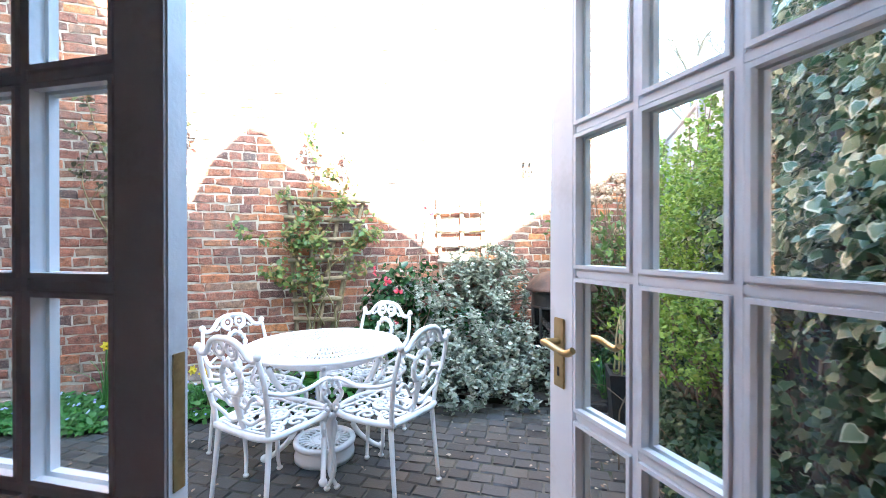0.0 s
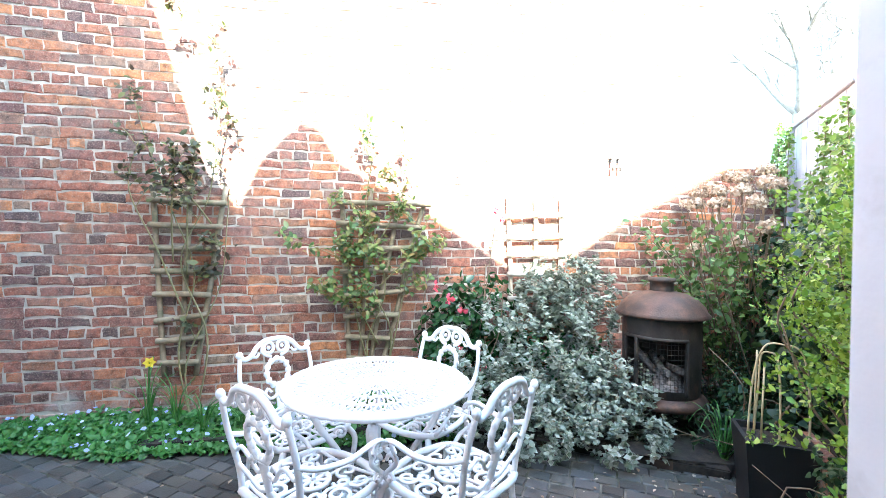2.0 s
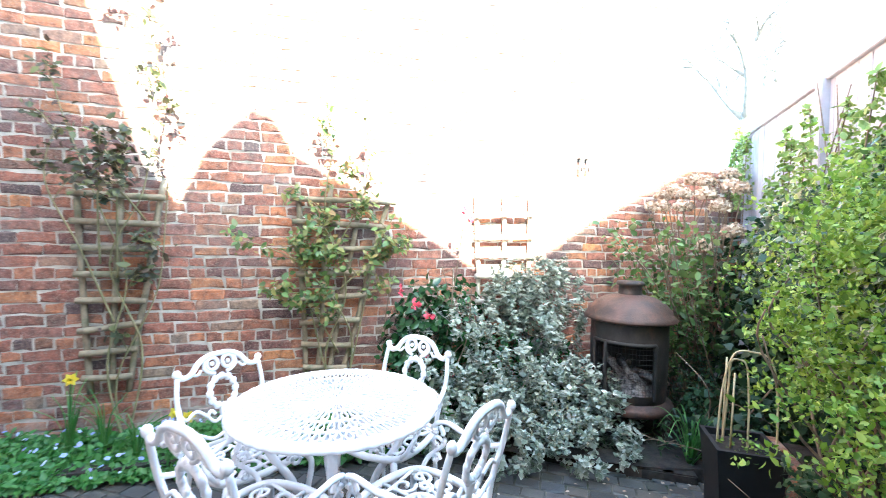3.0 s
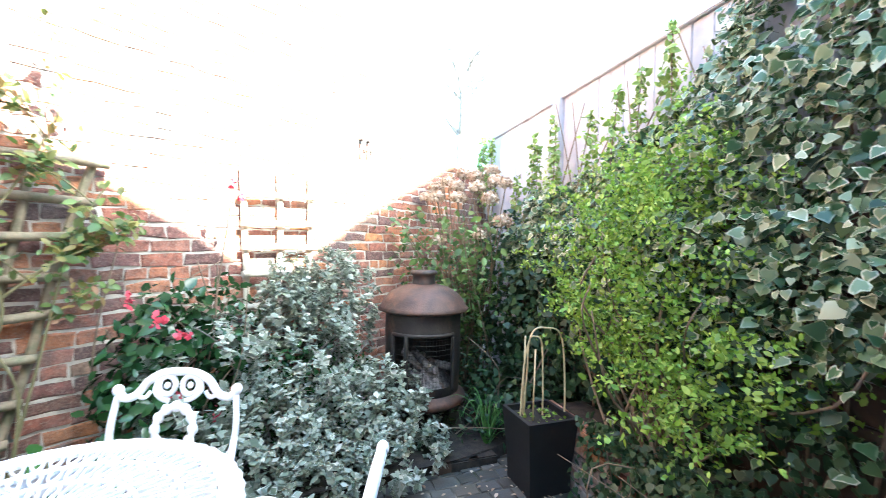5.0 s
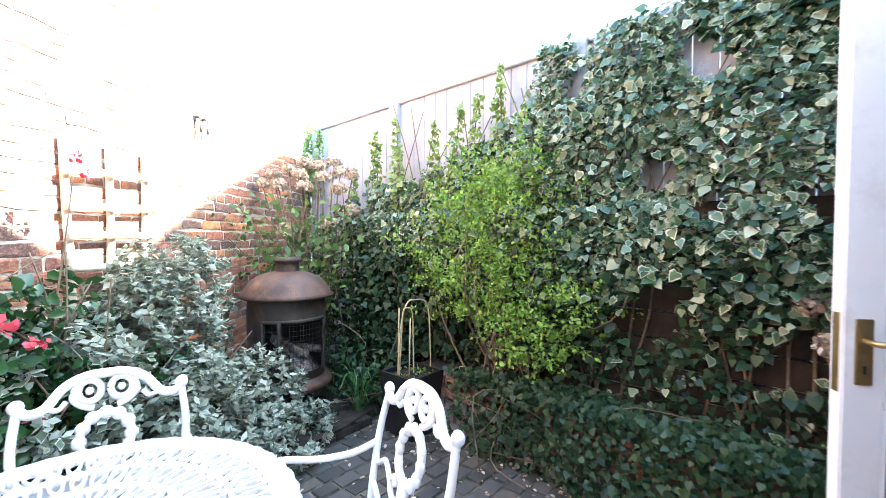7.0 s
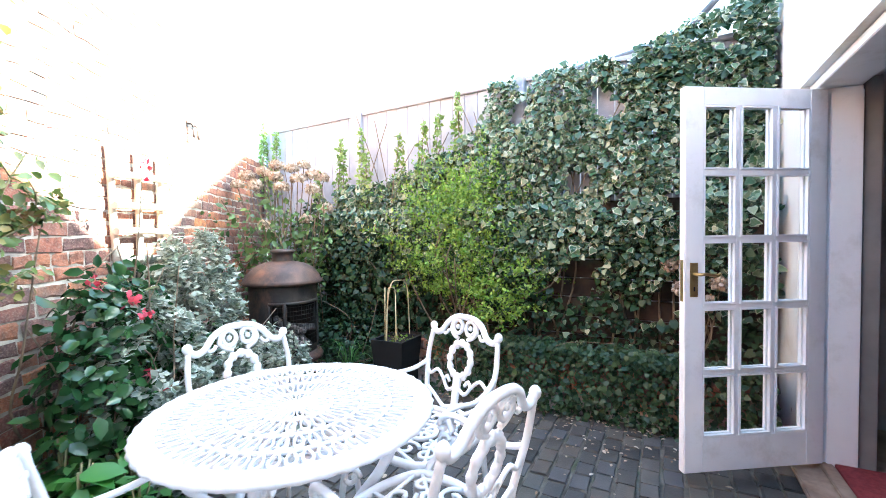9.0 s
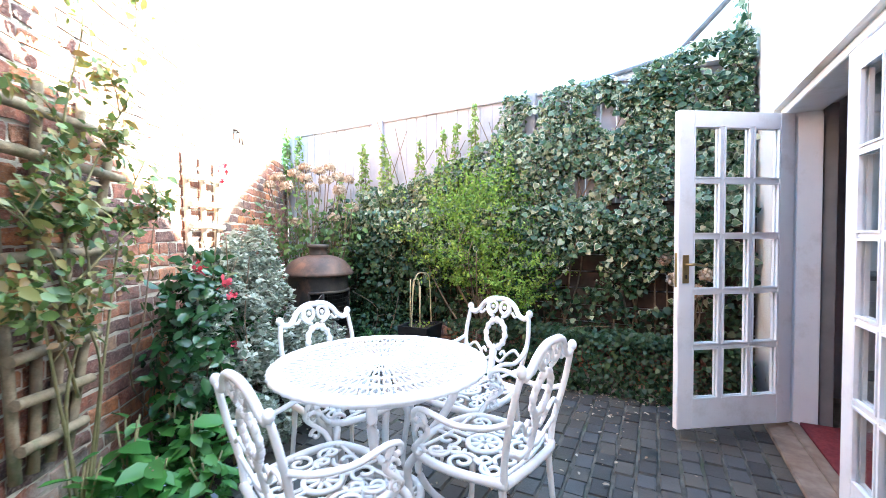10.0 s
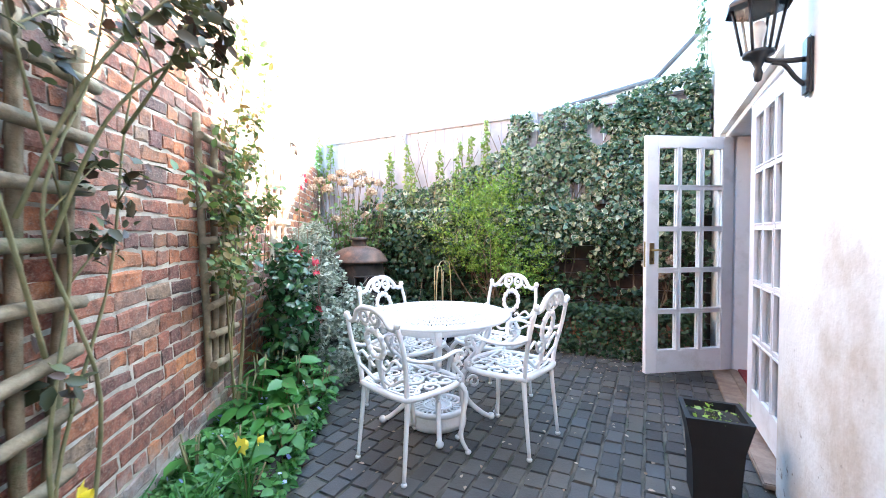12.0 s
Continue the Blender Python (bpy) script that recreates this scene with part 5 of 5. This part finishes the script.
grey = thing("grey_shrub", pose(2.05, 4.33, 0.04), "grey-green felted shrub sprawling below the brick wall", "shrub")
rng = np.random.default_rng(61)
blobs = [((-0.5, 0.10, 0.55), (0.38, 0.30, 0.45)), ((0.0, 0.08, 0.62), (0.42, 0.32, 0.55)), ((0.15, -0.25, 0.28), (0.45, 0.28, 0.30)), ((0.55, 0.22, 0.75), (0.22, 0.22, 0.62)), ((0.42, -0.42, 0.17), (0.42, 0.25, 0.20)), ((-0.40, -0.20, 0.30), (0.35, 0.25, 0.30)), ((0.22, 0.25, 0.90), (0.22, 0.18, 0.40)), ((-0.15, -0.30, 0.45), (0.25, 0.2, 0.3)), ((0.30, 0.10, 0.95), (0.20, 0.16, 0.42)), ((0.05, 0.22, 1.0), (0.25, 0.14, 0.34)), ((0.45, -0.30, 0.35), (0.3, 0.25, 0.25)), ((0.30, -0.62, 0.12), (0.36, 0.2, 0.16)), ((-0.25, -0.5, 0.15), (0.35, 0.2, 0.18)), ((-0.65, -0.2, 0.25), (0.25, 0.25, 0.25))]
P, N = tufts(rng, blobs, 1050, 20, 0.038)
leaves("foliage", P, N, 0.043, "small", GREY, grey, rng, jitter=0.45, hang=-0.4)
stems(14, ((0.05, 0.1, 0), (0.25, 0.12, 0)), ((0.05, 0.05, 0.70), (0.34, 0.16, 0.20)), 0.007, BARK, grey, rng)
# dark leaves in the core put the shrub's inner shade into colour
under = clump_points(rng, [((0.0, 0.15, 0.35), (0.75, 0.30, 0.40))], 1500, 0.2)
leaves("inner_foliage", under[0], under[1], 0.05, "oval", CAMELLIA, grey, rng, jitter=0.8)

# camellia
cam_bush = thing("camellia", pose(1.25, 4.50, 0.05), "glossy camellia with a few pink flowers", "shrub")
rng = np.random.default_rng(71)
P, N = clump_points(rng, [((0, 0, 0.55), (0.27, 0.22, 0.5)), ((0.10, 0.02, 0.85), (0.22, 0.2, 0.33)), ((0.38, 0.05, 0.7), (0.25, 0.2, 0.5))], 1250, 0.4)
leaves("foliage", P, N, 0.068, "oval", CAMELLIA, cam_bush, rng, jitter=0.5)
stems(14, ((0, 0.02, 0), (0.08, 0.05, 0)), ((0.15, 0, 0.95), (0.2, 0.1, 0.2)), 0.008, TWIG, cam_bush, rng)
for c in ((-0.04, -0.2, 1.0), (0.08, -0.2, 0.92), (0.06, -0.22, 0.62), (0.25, -0.2, 0.48), (-0.12, -0.1, 1.1), (0.38, -0.05, 1.72), (0.44, -0.03, 1.66)):
    m = 14
    d = rng.normal(size=(m, 3)) + np.array([0, -0.8, 0.3])
    leaves("flower", np.array(c) + 0.012 * rng.normal(size=(m, 3)), d, 0.027, "petal", PINK, cam_bush, rng, "pink flower", jitter=0.3)
bm = bmesh.new()
tube(bm, [(0.28, 0.05, 0.6), (0.34, -0.01, 1.2), (0.40, -0.02, 1.68)], (0.006, 0.003), 5, 4)
part("stem", bm, TWIG, cam_bush)


# climbing roses
def rose(x, canes, n_leaves, seed, label, size=0.052, mat=None, t0=0.25):
    r = thing("climbing_rose", pose(x, WALL_Y - 0.09, 0.02), label, "climbing rose")
    rng = np.random.default_rng(seed)
    lines = []
    for c in canes:
        bm = bmesh.new()
        tube(bm, c, (0.008, 0.003), 5, 6)
        part("cane", bm, GREENTWIG, r)
        lines.append([Vector(q) for q in c])
        for _ in range(3):
            line = curve_points(c, 6)
            a = line[int(rng.integers(len(line) // 3, len(line)))]
            b = a + Vector((0.16 * rng.normal(), -0.05 * abs(rng.normal()), 0.10 + 0.10 * rng.random()))
            s = bmesh.new()
            tube(s, [a, a.lerp(b, 0.5) + Vector((0, -0.02, 0.02)), b], (0.004, 0.002), 4, 4)
            part("side_shoot", s, GREENTWIG, r)
            lines.append([a, a.lerp(b, 0.5), b])
    P, N = along(lines, n_leaves // 4, rng, t0)
    P = np.repeat(P, 4, 0) + 0.034 * rng.normal(size=(4 * len(P), 3)) * np.array([1, 0.9, 1])
    P[:, 1] = np.minimum(P[:, 1], 0.06)
    N = np.repeat(N, 4, 0) * 0.4 + np.array([0, -0.7, 0.5])
    leaves("foliage", P, N, size, "oval", mat or ROSE, r, rng, jitter=0.45, hang=0.5)
    return r


rose(-0.79, [[(0.05, 0, 0), (-0.05, -0.02, 0.6), (0.06, -0.02, 1.2), (-0.1, -0.03, 1.7), (-0.28, -0.05, 2.25), (-0.33, -0.08, 2.5)], [(0.05, 0, 0), (0.16, -0.03, 0.7), (-0.04, -0.02, 1.3), (0.16, -0.04, 1.8), (0.22, -0.08, 2.3), (0.18, -0.1, 2.75)], [(0.05, 0, 0), (0.0, 0, 0.5), (0.24, -0.02, 1.1), (0.30, -0.05, 1.62), (0.33, -0.1, 1.95)], [(-0.02, 0, 0.9), (-0.2, -0.03, 1.4), (-0.38, -0.06, 1.85), (-0.30, -0.1, 2.2)], [(0.0, 0, 1.2), (0.05, -0.14, 1.6), (0.12, -0.32, 1.82), (0.2, -0.42, 1.80)], [(0.2, -0.1, 1.6), (0.1, -0.3, 1.8), (-0.05, -0.42, 1.86)], [(-0.1, 0, 1.3), (-0.05, -0.16, 1.7), (0.05, -0.36, 2.0), (0.12, -0.45, 1.98)], [(0.2, -0.08, 2.2), (0.26, -0.1, 2.6), (0.2, -0.14, 3.05)]], 720, 81, "climbing rose with sparse bronze-green leaves on a trellis", 0.05, leaf_material("bronze_rose_leaves", [(0.035, 0.035, 0.018), (0.06, 0.065, 0.025), (0.07, 0.03, 0.022), (0.05, 0.06, 0.02), (0.13, 0.14, 0.04)], gloss=0.45, through_light=0.3), 0.58)
rose(0.70, [[(0, 0, 0), (-0.1, -0.02, 0.6), (0.05, -0.03, 1.1), (-0.12, -0.06, 1.7), (-0.08, -0.12, 2.2), (-0.16, -0.16, 2.62)], [(0.02, 0, 0), (0.1, -0.03, 0.7), (-0.1, -0.03, 1.2), (0.1, -0.06, 1.7), (0.22, -0.14, 2.05), (0.15, -0.2, 2.45)], [(0, 0, 0), (0.16, -0.02, 0.8), (0.28, -0.04, 1.4), (0.42, -0.08, 1.72)], [(-0.02, 0, 0.2), (-0.18, -0.03, 0.8), (-0.26, -0.05, 1.3), (-0.1, -0.08, 1.65)], [(0, 0, 0.9), (-0.2, -0.06, 1.22), (-0.42, -0.1, 1.42)], [(0, 0, 1.1), (0.2, -0.08, 1.3), (0.42, -0.12, 1.42)], [(0, 0, 0.6), (-0.2, -0.06, 0.95), (-0.36, -0.08, 1.05)]], 1500, 83, "leafy climbing rose covering a rustic trellis", 0.047, None, 0.42)


# ground cover and bedding
cover = thing("ground_cover", pose(0, 0, 0), "bright green forget-me-not mat with tiny blue flowers", "ground cover", kind="stuff")
rng = np.random.default_rng(91)
n = 11500
x = -2.2 + 3.5 * rng.random(n)
front = np.interp(x, [-2.2, -1.7, -1.12, -0.5, 0.1, 0.6, 1.3], [4.66, 4.50, 4.30, 4.28, 4.22, 4.20, 4.16])
y = front + (4.80 - front) * rng.random(n) ** 1.15
hh = 0.05 + 0.16 * np.clip((y - front) / 0.3, 0, 1) * (0.7 + 0.5 * np.array([noise.noise((a * 3, b * 3, 1)) for a, b in zip(x, y)]))
z = hh * (0.55 + 0.45 * rng.random(n))
leaves("foliage", np.stack([x, y, z], 1), np.stack([0 * x, -0.5 + 0 * x, 1 + 0 * x], 1), 0.042, "oval", FRESH, cover, rng, jitter=0.55)
k = rng.random(n) < 0.016
leaves("flowers", np.stack([x, y, hh + 0.02], 1)[k], np.repeat([[0, -0.5, 1.0]], k.sum(), 0), 0.028, "petal", BLUE, cover, rng, jitter=0.4)

for i, (bx, by, nb_, sz, hgt) in enumerate(((0.30, 4.50, 30, 0.15, 0.22), (0.62, 4.46, 34, 0.15, 0.26), (0.95, 4.45, 40, 0.14, 0.32), (1.20, 4.38, 36, 0.12, 0.30), (0.80, 4.66, 30, 0.15, 0.38), (0.05, 4.55, 26, 0.12, 0.2), (-0.25, 4.42, 22, 0.10, 0.16), (1.1, 4.62, 26, 0.13, 0.4), (0.45, 4.34, 26, 0.12, 0.16), (0.78, 4.30, 28, 0.12, 0.2), (1.05, 4.27, 26, 0.11, 0.2), (0.15, 4.36, 24, 0.11, 0.15), (0.5, 4.68, 26, 0.14, 0.34), (-0.1, 4.7, 22, 0.11, 0.26), (1.4, 4.3, 24, 0.11, 0.22))):
    f = thing("foxglove_rosette", pose(bx + 0.02, by - 0.05, 0.07), "broad-leaved fresh green plant in the flower bed", "plant", "broad-leaved bedding plants")
    rng = np.random.default_rng(100 + i)
    a = 6.28 * rng.random(nb_)
    t = rng.random(nb_)
    P = np.stack([0.13 * t * np.cos(a), 0.13 * t * np.sin(a), 0.03 + hgt * (1 - 0.75 * t) * (0.5 + 0.5 * rng.random(nb_))], 1)
    N = np.stack([0.35 * np.cos(a), 0.35 * np.sin(a), 1 + 0 * a], 1)
    leaves("foliage", P, N, sz * 0.75, "oval", FRESH, f, rng, jitter=0.22, hang=0.2)
    for q in range(4):
        bm = bmesh.new()
        tube(bm, [(0, 0, 0), (0.04 * rng.normal(), 0.04 * rng.normal(), hgt)], 0.005, 5, 0)
        part("stalk", bm, GREENTWIG, f)


def daffodil(x, y, h, lean, n_blades, seed, flower=True):
    d = thing("daffodil", pose(x, y, 0.07), "yellow daffodil with long grey-green blades", "daffodil", "daffodils in the bed")
    rng = np.random.default_rng(seed)
    for _ in range(n_blades):
        a, r, hb = 6.28 * rng.random(), 0.10 + 0.12 * rng.random(), h * (0.6 + 0.4 * rng.random())
        bm = bmesh.new()
        tube(bm, [(0, 0, 0), (0.3 * r * math.cos(a), 0.3 * r * math.sin(a), hb * 0.7), (r * math.cos(a), r * math.sin(a), hb)], (0.007, 0.003), 5, 5, 0.35)
        part("blade", bm, FRESH, d)
    if flower:
        tip = (lean[0], lean[1], h)
        bm = bmesh.new()
        tube(bm, [(0, 0, 0), (lean[0] * 0.4, lean[1] * 0.4, h * 0.7), tip], 0.005, 6, 5)
        part("stalk", bm, FRESH, d)
        face = Vector((lean[0], lean[1] - 0.06, 0.0)).normalized()
        dirs = [(pose(0, 0, 0, 0, 0, 0) @ (face.to_track_quat("Z", "Y").to_matrix().to_4x4())) @ Vector((math.cos(k * math.pi / 3), math.sin(k * math.pi / 3), 0.15)) for k in range(6)]
        bm = bmesh.new()
        for q in dirs:
            s = q.cross(face).normalized() * 0.016
            c = Vector(tip)
            vs = [bm.verts.new(v) for v in (c, c + q * 0.022 + s, c + q * 0.045, c + q * 0.022 - s)]
            bm.faces.new(vs)
        part("petals", bm, YELLOW, d)
        bm = bmesh.new()
        lathe(bm, [(0.008, 0.0), (0.013, 0.012), (0.017, 0.028)], 12, Matrix.Translation(tip) @ face.to_track_quat("Z", "Y").to_matrix().to_4x4())
        part("trumpet", bm, YELLOW, d)
    return d


daffodil(-1.0, 4.60, 0.52, (0.03, -0.05), 9, 1)
daffodil(-0.28, 4.36, 0.30, (0.03, -0.04), 7, 2)
daffodil(-0.58, 4.46, 0.32, (0.24, -0.10), 12, 3)
daffodil(-0.80, 4.58, 0.40, (0, 0), 12, 4, False)
fern = thing("dark_undergrowth", pose(3.25, 3.65, 0.03), "dark low undergrowth round the chiminea", "undergrowth")
rng = np.random.default_rng(63)
P, N = clump_points(rng, [((0, 0, 0.12), (0.45, 0.35, 0.22)), ((0.25, 0.3, 0.35), (0.3, 0.3, 0.35)), ((-0.6, 0.25, 0.06), (0.25, 0.2, 0.12))], 1500, 0.2)
leaves("foliage", P, N, 0.05, "long", IVYDARK, fern, rng, jitter=0.7)
stems(12, ((0, 0, 0), (0.2, 0.2, 0)), ((0, 0, 0.35), (0.35, 0.3, 0.1)), 0.005, TWIG, fern, rng)
strap = thing("strap_leaf_plant", pose(2.95, 3.50, 0.03), "clump of arching strap leaves by the chiminea", "plant")
rng = np.random.default_rng(12)
for _ in range(26):
    a, r, h = 6.28 * rng.random(), 0.10 + 0.2 * rng.random(), 0.16 + 0.22 * rng.random()
    bm = bmesh.new()
    tube(bm, [(0, 0, 0), (0.35 * r * math.cos(a), 0.35 * r * math.sin(a), h * 0.8), (0.8 * r * math.cos(a), 0.8 * r * math.sin(a), h), (1.2 * r * math.cos(a), 1.2 * r * math.sin(a), h * 0.75)], (0.008, 0.002), 5, 4, 0.3)
    part("blade", bm, FRESH, strap)
for i, (sx, sy, sz) in enumerate(((2.82, 3.06, 0.39), (-0.391, 2.204, 0.37))):
    sd = thing("seedlings", pose(sx, sy, sz), "sparse light green seedlings in the black planter", "seedlings", "seedlings in planters")
    rng = np.random.default_rng(140 + i)
    P = np.stack([0.05 * rng.normal(size=60), 0.05 * rng.normal(size=60), 0.01 + 0.05 * rng.random(60)], 1)
    leaves("foliage", P, np.repeat([[0, 0, 1.0]], 60, 0), 0.026, "oval", PRIVET, sd, rng, jitter=0.5)

# fallen leaves on the setts
litter = thing("leaf_litter", pose(0, 0, 0.004), "scattered dry leaves and petals on the paving", "leaf litter", kind="stuff")
rng = np.random.default_rng(77)
n = 420
s = 1.2 + 4.0 * rng.random(n)
P = on_fence(s, 0.66 + 0.5 * rng.random(n) ** 2.2, 0.004 + 0.006 * rng.random(n))
P2 = np.stack([-1.3 + 3.9 * rng.random(260), 1.7 + 2.3 * rng.random(260), 0.004 + 0.004 * rng.random(260)], 1)
leaves("dry_leaves", np.concatenate([P, P2]), np.repeat([[0, 0, 1.0]], n + 260, 0), 0.024, "oval", DRYHEAD, litter, rng, jitter=0.12)


# bare tree beyond the wall
def bare_tree(m):
    t = thing("bare_tree", m, "leafless pale-barked tree beyond the garden corner", "tree")
    rng = np.random.default_rng(5)
    bm = bmesh.new()
    tube(bm, [(0, 0, 0), (0.1, 0, 2.2), (0, 0, 4.6)], (0.22, 0.13), 8, 4)
    part("trunk", bm, BARK, t)

    def grow(limbs, p, d, length, r, depth):
        q = p + d * length
        mid = p.lerp(q, 0.5) + Vector(0.06 * length * rng.normal(size=3))
        tube(limbs, [p, mid, q], (r, r * 0.6), 5, 3)
        if depth:
            for _ in range(3 if depth > 1 else 4):
                e = (d + Vector(0.55 * rng.normal(size=3)) + Vector((0, 0, 0.12))).normalized()
                grow(limbs, p.lerp(q, 0.55 + 0.45 * rng.random()), e, length * (0.62 + 0.2 * rng.random()), r * 0.55, depth - 1)

    for k in range(5):
        a = 1.26 * k
        limb = bmesh.new()
        grow(limb, Vector((0, 0, 4.4)), Vector((0.6 * math.cos(a), 0.6 * math.sin(a), 0.8)).normalized(), 1.3, 0.085, 4)
        part("limb", limb, BARK, t)
    return t


bare_tree(pose(11.3, 9.6, -0.2) @ Matrix.Diagonal((1.15, 1.15, 1.15, 1)))

# ---- pieces of walls and paving ----
def piece_mesh(name, rng, rough, crown):
    """A unit block, front face at y = 0 looking along -y, with chamfered, slightly uneven front edges."""
    bm = bmesh.new()
    j = lambda k=1.0: rough * k * (rng.random() - 0.5)
    back = [bm.verts.new((x, 0.6, z)) for x, z in ((-0.5, -0.5), (0.5, -0.5), (0.5, 0.5), (-0.5, 0.5))]
    side = [bm.verts.new((x + j(0.5), crown, z + j())) for x, z in ((-0.5, -0.5), (0, -0.5), (0.5, -0.5), (0.5, 0.5), (0, 0.5), (-0.5, 0.5))]
    front = [bm.verts.new((x * 0.955 + j(0.4), j(0.3) * crown, z * 0.86 + j())) for x, z in ((-0.5, -0.5), (0, -0.5), (0.5, -0.5), (0.5, 0.5), (0, 0.5), (-0.5, 0.5))]
    for i in range(6):
        bm.faces.new((side[i], side[(i + 1) % 6], front[(i + 1) % 6], front[i]))
    bm.faces.new((front[0], front[1], front[4], front[5]))
    bm.faces.new((front[1], front[2], front[3], front[4]))
    bm.faces.new((back[0], back[1], side[2], side[1], side[0]))
    bm.faces.new((back[1], back[2], side[3], side[2]))
    bm.faces.new((back[2], back[3], side[5], side[4], side[3]))
    bm.faces.new((back[3], back[0], side[0], side[5]))
    bmesh.ops.recalc_face_normals(bm, faces=bm.faces)
    me = bpy.data.meshes.new(name)
    bm.to_mesh(me)
    bm.free()
    return me


def lay(name, spots, meshes, mat, parent, near, limit=300):
    """Lay pieces (matrix each) on their parent: the nearest to a place as objects, the rest joined."""
    spots = sorted(spots, key=lambda m: (m.translation - near).length)
    rng = random.Random(11)
    for me in meshes:
        if not me.materials:
            me.materials.append(mat)
    for m in spots[:limit]:
        ob = new(name, rng.choice(meshes))
        ob.parent = parent
        ob.matrix_basis = m
    V, F, n = [], [], 0
    for m in spots[limit:]:
        me = rng.choice(meshes)
        V += [tuple(m @ v.co) for v in me.vertices]
        F += [tuple(i + n for i in p.vertices) for p in me.polygons]
        n += len(me.vertices)
    if V:
        me = bpy.data.meshes.new(name + "_rest")
        me.from_pydata(V, [], F)
        me.materials.append(mat)
        ob = tagged(new(name + "work", me), kind="stuff")
        ob.parent = parent


prng = random.Random(4)
brick_meshes = [piece_mesh("brick", prng, 0.30, 0.13) for _ in range(12)]
COURSE, LONG, SHORT = 0.0805, 0.226, 0.115
spots = []
for row in range(-1, 55):
    z = COURSE * (row + 0.5)
    header = row % 6 == 3
    step = SHORT if header else LONG
    x = -5.0 + (0.0 if row % 2 else step / 2) + 0.02 * prng.random()
    while x < (5.15 if z < 2.30 else WALL_END - 0.02):
        L = step * (1 + 0.05 * (prng.random() - 0.5))
        if not header and prng.random() < 0.16:
            L = SHORT
        if x + L < (5.20 if z < 2.30 else WALL_END + 0.02):
            proud = 0.0035 * prng.random()
            spots.append(pose(x + L / 2, WALL_Y - proud, z + 0.004 * (prng.random() - 0.5), 0, 1.2 * (prng.random() - 0.5), 0) @ Matrix.Diagonal((L - 0.008 - 0.012 * prng.random(), 0.05, COURSE - 0.008 - 0.014 * prng.random(), 1)))
        x += L
lay("brick", spots, brick_meshes, BRICK, wall, Vector((-0.5, WALL_Y, 1.0)))

sett_meshes = [piece_mesh("sett", prng, 0.11, 0.34) for _ in range(10)]
SX, SY = 0.148, 0.112
spots = []
for row in range(0, 42):
    y = 0.10 + SY * (row + 0.5)
    x = -5.6 + (SX / 2 if row % 2 else 0) + 0.04 * prng.random()
    while x < 0.95:
        L = SX * (1 + 0.16 * (prng.random() - 0.5))
        p = HOUSE @ Vector((x + L / 2, y, 0))
        if p.y < 4.7 and (p.x - 5.03) * 0.802 - (p.y - 4.78) * 0.598 < -0.08:
            spots.append(pose(x + L / 2, y + 0.006 * (prng.random() - 0.5), -0.003 + 0.009 * (prng.random() - 0.5), -90 + 2.6 * (prng.random() - 0.5), 0, 1.5 * (prng.random() - 0.5)) @ Matrix.Diagonal((L - 0.009 - 0.008 * prng.random(), 0.035, SY - 0.009 - 0.006 * prng.random(), 1)))
        x += L
# the front of a piece looks along -y; tipped back it looks up
lay("sett", spots, sett_meshes, SETT, patio, Vector((-1.6, 1.0, 0)))
